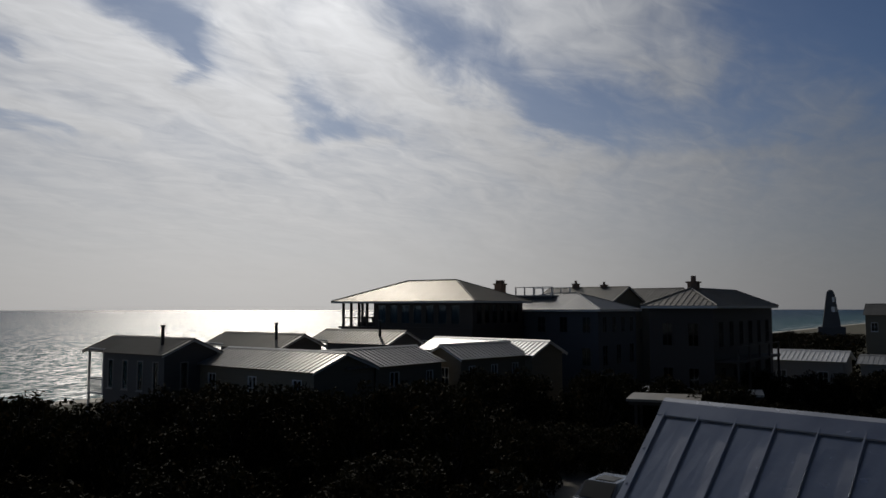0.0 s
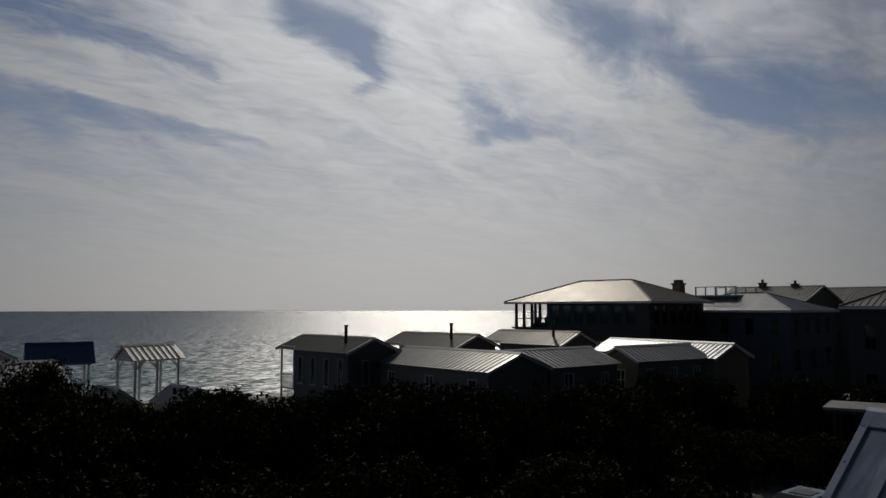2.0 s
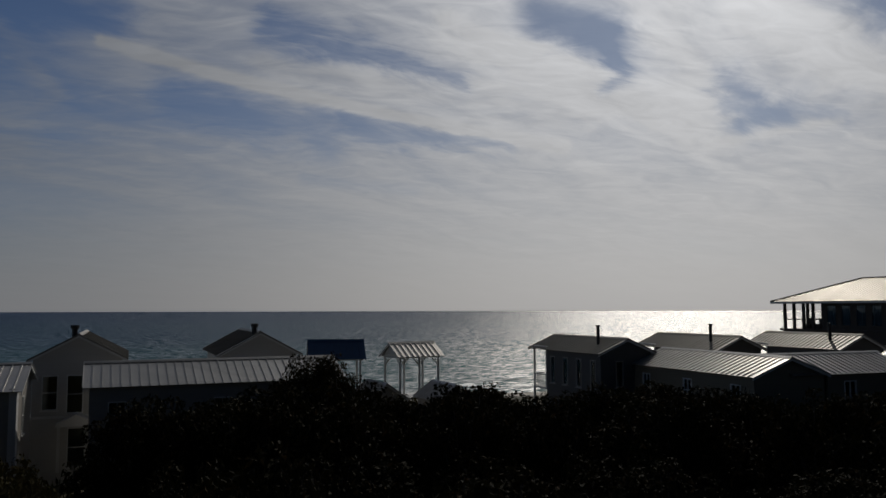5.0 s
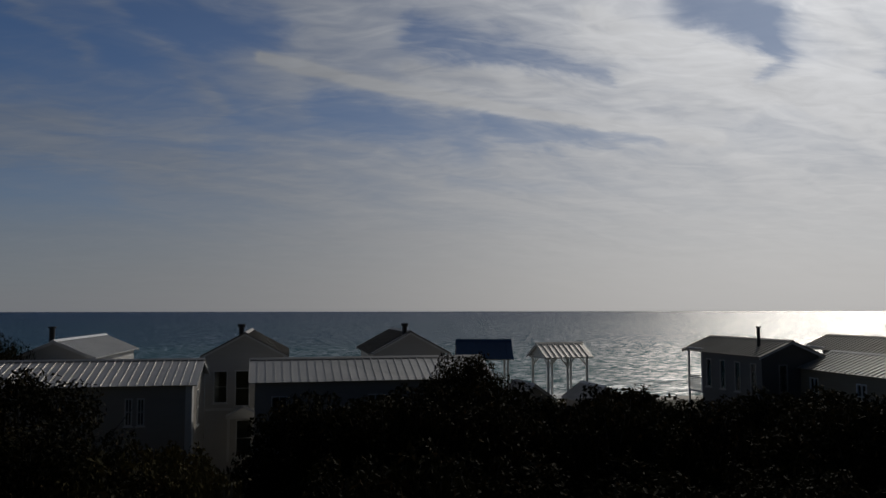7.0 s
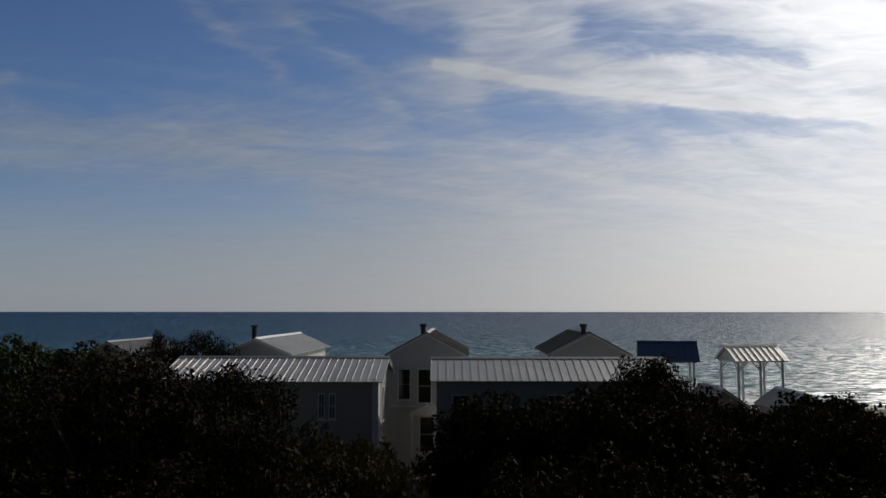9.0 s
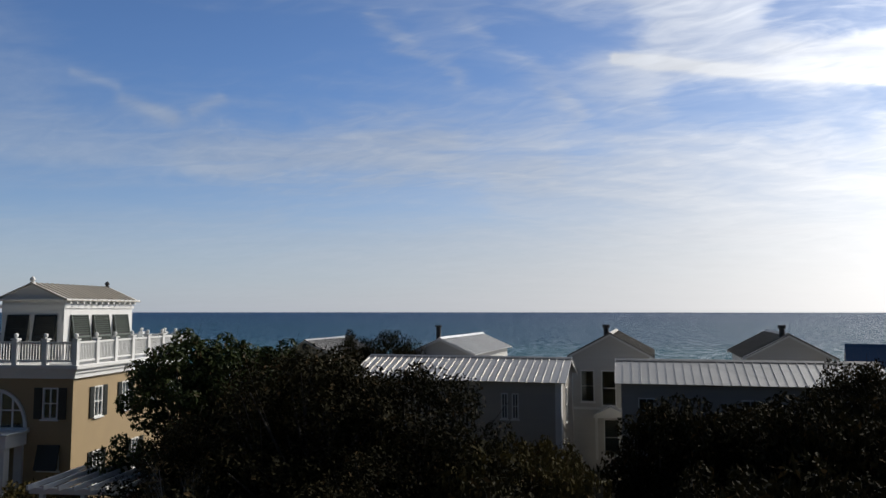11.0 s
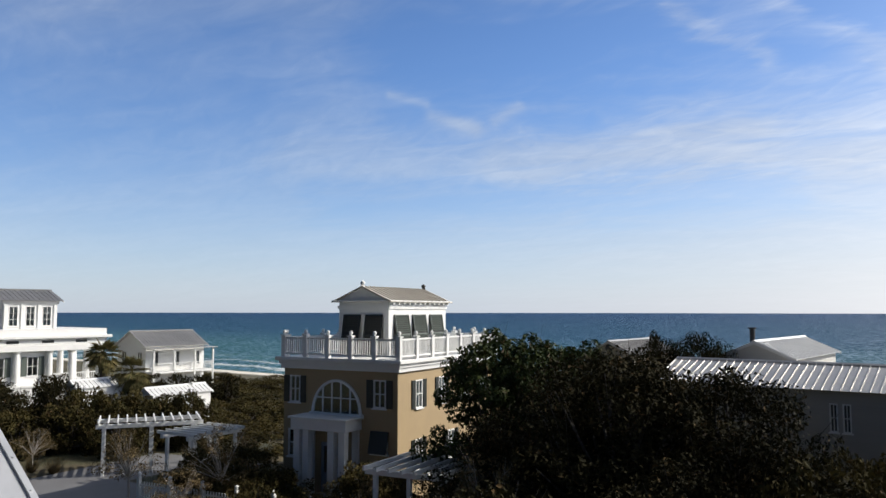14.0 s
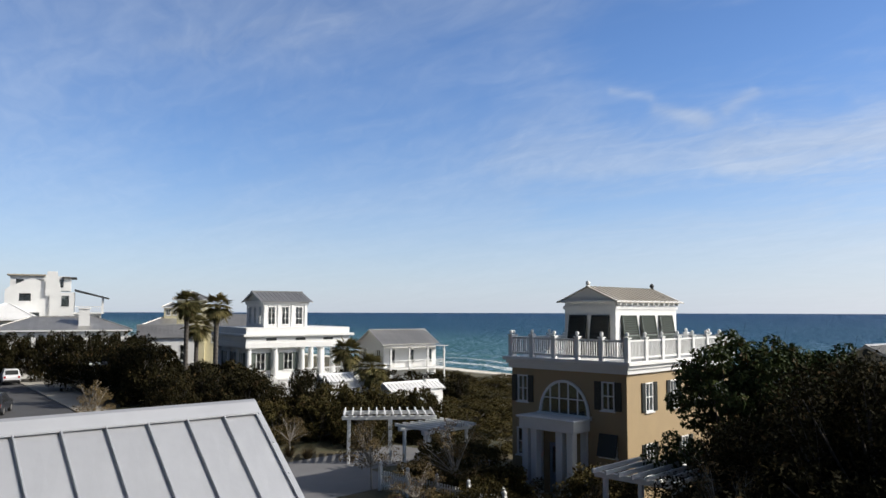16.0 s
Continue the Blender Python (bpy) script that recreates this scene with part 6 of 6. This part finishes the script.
def tree_meshes(seed, width, height, leaf_mat, count, size, clumps=34, stem=0.16, bare=0.35, bark=None, twigs=40):
    """Trunk and crown meshes: limbs run from the stem to the clumps of leaves."""
    rng = random.Random(seed)
    centres, radii = [], []
    for i in range(clumps):
        a, h = rng.uniform(0, 2 * math.pi), rng.random()
        z = height * (bare + (1 - bare) * h)
        spread = width * math.sqrt(max(0.05, 1 - ((h - 0.35) / 0.68) ** 2)) * rng.uniform(0.35, 1.0) if h < 0.97 else width * 0.2
        centres.append((math.cos(a) * spread, math.sin(a) * spread, z * rng.uniform(0.86, 0.98)))
        radii.append(rng.uniform(0.15, 0.30) * width * (1.15 - 0.4 * h))
    bm = bmesh.new()
    fork = Vector((rng.uniform(-0.1, 0.1), rng.uniform(-0.1, 0.1), height * bare * 0.8))
    branch(bm, (0, 0, -0.4), fork, stem, stem * 0.75, 8)
    for c in centres[::2]:
        c = Vector(c)
        mid = fork.lerp(c, 0.5) + Vector((rng.uniform(-0.2, 0.2), rng.uniform(-0.2, 0.2), 0.15)) * width * 0.3
        branch(bm, fork, mid, stem * 0.5, stem * 0.3)
        branch(bm, mid, c, stem * 0.3, stem * 0.08)
        for _ in range(max(1, twigs // clumps)):
            d = Vector((rng.uniform(-1, 1), rng.uniform(-1, 1), rng.uniform(0.0, 1.1))) * width * 0.22
            branch(bm, mid.lerp(c, rng.random()), c + d, stem * 0.09, stem * 0.03, 4)
    trunk = finish(bm, "trunk", bark or BARK)
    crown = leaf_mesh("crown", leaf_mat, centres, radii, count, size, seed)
    return trunk, crown


def plant(name, meshes, x, y, turn, scale, label, category, group="", tall=1.0, sink=0.0):
    root = thing(name, pose(x, y, level(x, y) - sink, 0, 0, turn) @ Matrix.Diagonal((scale, scale, scale * tall, 1)), label, category, group)
    part("trunk", meshes[0], BARK, root)
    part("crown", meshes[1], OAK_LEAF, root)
    return root


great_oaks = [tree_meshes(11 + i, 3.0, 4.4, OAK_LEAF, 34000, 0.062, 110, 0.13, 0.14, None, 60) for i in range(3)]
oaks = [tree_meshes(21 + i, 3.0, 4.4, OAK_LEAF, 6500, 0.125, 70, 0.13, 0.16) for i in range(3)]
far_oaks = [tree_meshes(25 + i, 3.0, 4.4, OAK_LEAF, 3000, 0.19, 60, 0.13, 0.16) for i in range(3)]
scrubs = [tree_meshes(31 + i, 1.9, 2.3, SCRUB_LEAF, 3600, 0.095, 46, 0.06, 0.10) for i in range(3)]
magnolias = [tree_meshes(51, 3.1, 7.6, MAGNOLIA_LEAF, 30000, 0.12, 110, 0.18, 0.12)]
sparse = [tree_meshes(71 + i, 1.7, 4.2, DRY_LEAF, 2600, 0.06, 34, 0.07, 0.38, PALE_BARK, 150) for i in range(2)]
SCRUB_LABEL = "dense low evergreen scrub on the dune"
OAK_LABEL = "wind-shaped dark scrub oak with small leaves"

# the great oak and its neighbours before the row cottages
for x, y, s, t, k in ((-25.2, 5.6, 1.42, 1.12, 0), (-24.4, 8.6, 1.30, 1.17, 1), (-26.6, 2.4, 1.0, 1.15, 2), (-27.5, 6.5, 1.2, 1.3, 1), (-21.5, 5.5, 1.0, 1.0, 2), (-21.5, 9.8, 0.95, 1.0, 0)):
    plant("oak_tree", great_oaks[k], x, y, x * 37, s, OAK_LABEL, "tree", "oaks", t)
for x, y, s, t in ((-31.2, 2.0, 0.86, 1.17), (-31.0, 3.6, 0.84, 1.17), (-32.5, 5.6, 0.88, 1.08), (-30.8, 7.2, 0.88, 0.98)):
    plant("magnolia_tree", magnolias[0], x, y, x * 61, s, "dark glossy magnolia tree beside the ochre house", "tree", "magnolias", t)
for x, y, turn, wide in ((-46.4, 12.9, 30, 0.72), (-45.2, 15.4, 130, 0.70), (-46.4, 14.2, 250, 0.85)):
    plant("oak_tree", great_oaks[1], x, y, turn, wide, "round dark oak behind the cottages", "tree", "oaks", 7.95 / 4.4 / wide)


def polar(azimuth, distance):
    return -math.sin(radians(azimuth)) * distance, math.cos(radians(azimuth)) * distance


def keep_clear(x, y, r):
    """True where a plant of that radius stands clear of the houses and courts."""
    for cx, cy, turn, w, d in FOOTPRINTS:
        c, s = math.cos(radians(turn)), math.sin(radians(turn))
        lx, ly = (x - cx) * c + (y - cy) * s, -(x - cx) * s + (y - cy) * c
        if -r < lx < w + r and -r < ly < d + r:
            return False
    return True


FOOTPRINTS = ((-24.65, 53.4, -36, 9.3, 4.6), (-18.9, 61, -37, 9.3, 4.6), (-11.6, 66.4, -38, 9.3, 4.6), (-16.1, 50.5, -38.5, 11.4, 12.0),
              (1.22, 52.6, 46, 7.6, 4.0), (-2.2, 66.2, -46, 12.6, 4.2), (-11, 80.6, -34, 15.4, 9.8), (19, 54.8, 53, 15.6, 4.7),
              (-40.66, 10.94, 53, 11.5, 6.8), (-32.69, 22.3, 54.8, 12.6, 5.0), (-36.9, 27.9, 143, 9, 5), (-31.4, 35.9, 143, 9, 5),
              (-43.2, 19.5, 142, 11.7, 4.5), (-37.8, -8, 62, 6.9, 10.6), (-68.8, -40.8, 117, 10.4, 9), (-91, -38.6, 112, 10.4, 6.4),
              (-55, -25.7, 146, 4.9, 1.9), (-53.5, -19.8, 147.3, 5.3, 1.9), (-31, 46.8, 146, 4.2, 3.2), (-27, 49.6, 146, 4.2, 3.2),
              (2.51, 9.04, -46.5, 6.7, 0.1), (8.4, 41.3, -20, 3.4, 3.4), (13.2, 51.5, -20, 7, 3), (-35.6, 52.3, 66, 4.6, 3.2), (-40, 46.4, 44.5, 4.5, 3),
              (-34, -24, 120, 14, 8), (3, 26, 0, 9, 15))
LANES = (((-44, -38.5), (-91, -97), 8.0),)


def off_lane(x, y, r):
    for (ax, ay), (bx, by), w in LANES:
        k = max(0, min(1, ((x - ax) * (bx - ax) + (y - ay) * (by - ay)) / ((bx - ax) ** 2 + (by - ay) ** 2)))
        if math.hypot(x - ax - (bx - ax) * k, y - ay - (by - ay) * k) < w / 2 + r:
            return False
    return True


def scatter(count, az, dist, kinds, name, label, category, group, top, scale, seed, tries=12):
    """Plants over a sector of the plan; top(azimuth, distance) gives the height they reach."""
    rng = random.Random(seed)
    for _ in range(count):
        for _ in range(tries):
            a, d = rng.uniform(*az), math.sqrt(rng.uniform(dist[0] ** 2, dist[1] ** 2))
            x, y = polar(a, d)
            s = rng.uniform(*scale)
            r = 0.6 * s * kinds[0][2]
            if keep_clear(x, y, r) and off_lane(x, y, r * 0.6):
                want = (top(a, d) + rng.uniform(-0.5, 0.25) - level(x, y)) / (kinds[0][3] * s)
                which = rng.choice(kinds)
                plant(name, which[:2], x, y, rng.uniform(0, 360), s, label, category, group, min(2.2, max(0.35, want)))
                break


OAKS = [(*m, 3.0, 4.4) for m in oaks]
SCRUBS = [(*m, 1.9, 2.3) for m in scrubs]
FAR_OAKS = [(*m, 3.0, 4.4) for m in far_oaks]
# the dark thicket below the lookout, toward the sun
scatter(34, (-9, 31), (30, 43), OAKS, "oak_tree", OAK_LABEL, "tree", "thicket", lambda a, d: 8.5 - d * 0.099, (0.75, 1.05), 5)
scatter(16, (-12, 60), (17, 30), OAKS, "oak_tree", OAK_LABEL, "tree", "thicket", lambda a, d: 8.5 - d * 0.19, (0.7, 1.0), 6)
# oaks added before the low cottage, in place of its wall's shade
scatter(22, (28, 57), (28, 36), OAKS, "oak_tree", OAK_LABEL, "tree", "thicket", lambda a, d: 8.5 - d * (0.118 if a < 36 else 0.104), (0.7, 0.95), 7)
plant("oak_tree", great_oaks[0], *polar(40.0, 34.5), 20, 1.05, OAK_LABEL, "tree", "thicket", 1.42)
plant("oak_tree", oaks[0], *polar(36.8, 35.5), 80, 1.0, OAK_LABEL, "tree", "thicket", 1.24)
plant("oak_tree", oaks[1], *polar(43.4, 33.5), 140, 1.0, OAK_LABEL, "tree", "thicket", 1.24)
plant("oak_tree", oaks[2], *polar(46.6, 33.0), 200, 0.95, OAK_LABEL, "tree", "thicket", 1.2)
scatter(12, (58, 72), (20, 31), SCRUBS, "shrub", "brown-green shrub with loose sunlit leaves", "shrub", "garden shrubs", lambda a, d: 8.5 - d * 0.165, (0.8, 1.15), 8)
scatter(10, (62, 90), (17, 24), OAKS, "oak_tree", OAK_LABEL, "tree", "thicket", lambda a, d: 8.5 - d * 0.225, (0.6, 0.85), 9)
# scrub round the sea cottages and down the dune
scatter(26, (8, 60), (44, 80), SCRUBS, "shrub", SCRUB_LABEL, "shrub", "dune scrub", lambda a, d: level(*polar(a, d)) + 1.7, (0.8, 1.3), 10)
scatter(30, (18, 48), (56, 74), SCRUBS, "shrub", SCRUB_LABEL, "shrub", "dune scrub", lambda a, d: 8.5 - d * 0.106, (1.1, 1.6), 25)
scatter(70, (80, 112), (48, 128), SCRUBS, "shrub", SCRUB_LABEL, "shrub", "dune scrub", lambda a, d: level(*polar(a, d)) + 1.3, (1.0, 1.9), 11)
scatter(26, (106, 122), (43, 66), SCRUBS, "shrub", "leafy green shrub in the gardens", "shrub", "garden shrubs", lambda a, d: 8.5 - d * 0.107, (0.9, 1.4), 12)
scatter(30, (121, 132.5), (66, 92), FAR_OAKS, "oak_tree", "dark green evergreen oak beside the lane", "tree", "lane oaks", lambda a, d: 8.5 - d * (0.038 if a > 126.5 else 0.064), (0.7, 1.0), 13)
scatter(10, (116, 130), (56, 64), OAKS, "oak_tree", "dark green evergreen oak in the gardens", "tree", "lane oaks", lambda a, d: 8.5 - d * 0.075, (0.6, 0.8), 17)
scatter(20, (125, 139), (112, 135), FAR_OAKS, "oak_tree", "distant evergreen oak between the villas", "tree", "far oaks", lambda a, d: 8.5 - d * 0.03, (0.8, 1.3), 14)
scatter(34, (-32, -19), (84, 200), FAR_OAKS, "oak_tree", "distant dark oak beyond the outbuildings", "tree", "far oaks", lambda a, d: 8.5 - d * 0.027 - 0.3, (0.9, 1.3), 15)
# oaks added to fill the darkness before the tall houses' lower walls
scatter(16, (-20, -2), (43, 60), OAKS, "oak_tree", OAK_LABEL, "tree", "thicket", lambda a, d: 8.5 - d * 0.082, (0.55, 0.85), 21)
scatter(10, (-30, -10), (40, 56), OAKS, "oak_tree", OAK_LABEL, "tree", "thicket", lambda a, d: 8.5 - d * 0.115, (0.5, 0.8), 16)
scatter(8, (96, 110), (27, 33), SCRUBS, "shrub", "clipped dark shrub by a garden fence", "shrub", "garden shrubs", lambda a, d: 1.7, (0.6, 0.8), 18)
scatter(14, (-30, -21.5), (62, 68), OAKS, "oak_tree", "dark oak before the outbuildings", "tree", "thicket", lambda a, d: 8.5 - d * 0.075, (0.6, 0.8), 22)
for i, (a, d) in enumerate(((127.6, 94), (128.8, 92), (130.0, 94), (131.2, 90), (132.2, 93), (133.0, 104), (134.2, 105), (135.4, 106), (136.4, 107))):
    plant("oak_tree", oaks[i % 3], *polar(a, d), i * 70, 0.95, "dark green evergreen oak beside the lane", "tree", "lane oaks", (8.5 - d * 0.027) / 4.1)
for i, (x, y, s) in enumerate(((-35.6, -8.9, 1.05), (-34.6, -6.9, 0.7), (-33.2, -3.3, 0.95), (-36.4, -11.0, 1.0), (-32.6, -1.6, 0.8))):
    plant("shrub", scrubs[i % 3], x, y, i * 50, s, "dark clipped shrub beside the entrance portico", "shrub", "garden shrubs", 1.0)
scatter(10, (102, 107.5), (31, 40), SCRUBS, "shrub", "dark evergreen garden shrub", "shrub", "garden shrubs", lambda a, d: 1.6, (0.6, 0.9), 23)
scatter(18, (97, 107), (44, 72), SCRUBS, "shrub", SCRUB_LABEL, "shrub", "dune scrub", lambda a, d: level(*polar(a, d)) + 1.4, (1.0, 1.5), 24)
for i, (a, d, top) in enumerate(((107.6, 52, 2.5), (109.0, 53, 2.4), (110.3, 52, 2.3), (111.6, 54, 2.5), (113.0, 53, 2.6), (114.4, 54, 2.7), (112.3, 50, 2.2))):
    plant("shrub", scrubs[i % 3], *polar(a, d), i * 63, 1.0, "leafy green shrub before the garden stores", "shrub", "garden shrubs", (top + 0.8) / 2.2)
for i, (a, d) in enumerate(((105.4, 86), (107.0, 85), (108.8, 84), (110.4, 86), (112.0, 85), (113.6, 80))):
    plant("oak_tree", far_oaks[i % 3], *polar(a, d), i * 63, 0.7, "low dune oak before the beach house", "tree", "far oaks", 1.0)
# oaks added to darken the view over the pale court and shelter
for i, (a, d) in enumerate(((-1.5, 38), (-3.4, 36.5), (-5.2, 39), (-6.6, 37), (-8.0, 40.5), (-4.4, 42), (-9.6, 42.5), (-2.6, 41), (-12.5, 40.5), (-14.2, 42))):
    plant("oak_tree", oaks[i % 3], *polar(a, d), i * 63, 0.62, OAK_LABEL, "tree", "thicket", (8.5 - d * 0.148) / 2.6)
# bare winter trees in the gardens
for a, d, s, t in ((105.6, 35.5, 1.0, 0.92), (111.6, 38.0, 0.9, 0.92), (108.5, 33.0, 0.75, 0.75), (86.8, 24.5, 1.1, 0.95), (84.0, 22.5, 1.0, 0.8), (117.5, 48, 0.7, 0.8), (130.5, 60, 1.0, 0.9), (76.0, 21.0, 0.9, 0.8)):
    x, y = polar(a, d)
    root = plant("bare_tree", sparse[int(d) % 2], x, y, a * 47, s, "nearly bare winter tree with pale trunk and dry leaves", "tree", "winter trees", t)


def palm_meshes(seed, height):
    rng = random.Random(seed)
    bm = bmesh.new()
    rings = []
    for i in range(int(height / 0.18)):
        z = -0.4 + i * 0.18
        r = 0.19 + 0.03 * (i % 2) + (0.09 if z > height - 1.6 else 0)
        rings.append((r, z))
    turned(bm, rings, 10)
    trunk = finish(bm, "trunk", BARK)
    bm = bmesh.new()
    for f in range(64):
        a, rise = rng.uniform(0, 2 * math.pi), radians(rng.uniform(-65, 80))
        side = Vector((-math.sin(a), math.cos(a), 0))
        way = Vector((math.cos(a) * math.cos(rise), math.sin(a) * math.cos(rise), math.sin(rise)))
        stem = [Vector((0, 0, height)) + way * (0.75 * t) - Vector((0, 0, 0.12 * t * t)) for t in (0.0, 0.5, 1.0)]
        for p, q in zip(stem, stem[1:]):
            v = [bm.verts.new(o) for o in (p - side * 0.02, p + side * 0.02, q + side * 0.02, q - side * 0.02)]
            bm.faces.new(v)
        hub, along = stem[-1], (stem[-1] - stem[-2]).normalized()
        for k in range(15):
            th = -1.35 + 2.7 * k / 14
            w = (along * math.cos(th) + side * math.sin(th)).normalized()
            reach = rng.uniform(0.8, 1.1) * (1 - 0.25 * abs(th) / 1.35)
            tip = hub + w * reach + Vector((0, 0, -0.28 * reach * reach - 0.05))
            n = w.cross(Vector((0, 0, 1))).normalized() * 0.05
            mid = hub.lerp(tip, 0.45) + Vector((0, 0, 0.04))
            v = [bm.verts.new(o) for o in (hub, mid + n, tip, mid - n)]
            bm.faces.new(v)
    me = bpy.data.meshes.new("crown")
    bm.to_mesh(me)
    bm.free()
    me.materials.append(PALM_LEAF)
    return trunk, me


for i, (a, d, h) in enumerate(((124.7, 74, 9.2), (122.7, 71, 9.0), (113.5, 66, 5.4), (111.7, 63, 4.2), (124.0, 79, 7.0))):
    x, y = polar(a, d)
    plant("palm_tree", palm_meshes(200 + i, h), x, y, 40 * i, 1.0, "cabbage palm with shaggy trunk and fan leaves", "tree", "palms")


def grass_tuft(x, y, s, seed):
    rng = np.random.default_rng(seed)
    n = 260
    a, lean = rng.uniform(0, 2 * np.pi, n), rng.uniform(0.1, 0.8, n)
    L = rng.uniform(0.5, 1.0, n) * s
    b = np.stack([np.cos(a) * 0.12 * s, np.sin(a) * 0.12 * s, np.zeros(n)], 1)
    t = b + np.stack([np.cos(a) * lean * L, np.sin(a) * lean * L, L * np.sqrt(1 - lean * lean * 0.7)], 1)
    w = np.stack([-np.sin(a), np.cos(a), np.zeros(n)], 1) * 0.012 * s
    v = np.stack([b - w, b + w, t], 1).reshape(-1, 3)
    me = bpy.data.meshes.new("grass_tuft")
    me.from_pydata(v.tolist(), [], np.arange(n * 3).reshape(-1, 3).tolist())
    me.materials.append(DRY_LEAF)
    ob = new("grass_tuft", me)
    ob.matrix_basis = Matrix.Translation((x, y, level(x, y)))
    tagged(ob, "tuft of pale dry ornamental grass", "grass", "grass tufts")


for i, (a, d, s) in enumerate(((109.9, 30.0, 1.3), (110.8, 30.6, 1.2), (117.5, 47.0, 1.0), (116.2, 46.0, 1.1), (124.5, 58, 1.2), (128.5, 62, 1.2), (125.6, 59, 1.0))):
    grass_tuft(*polar(a, d), s, 300 + i)
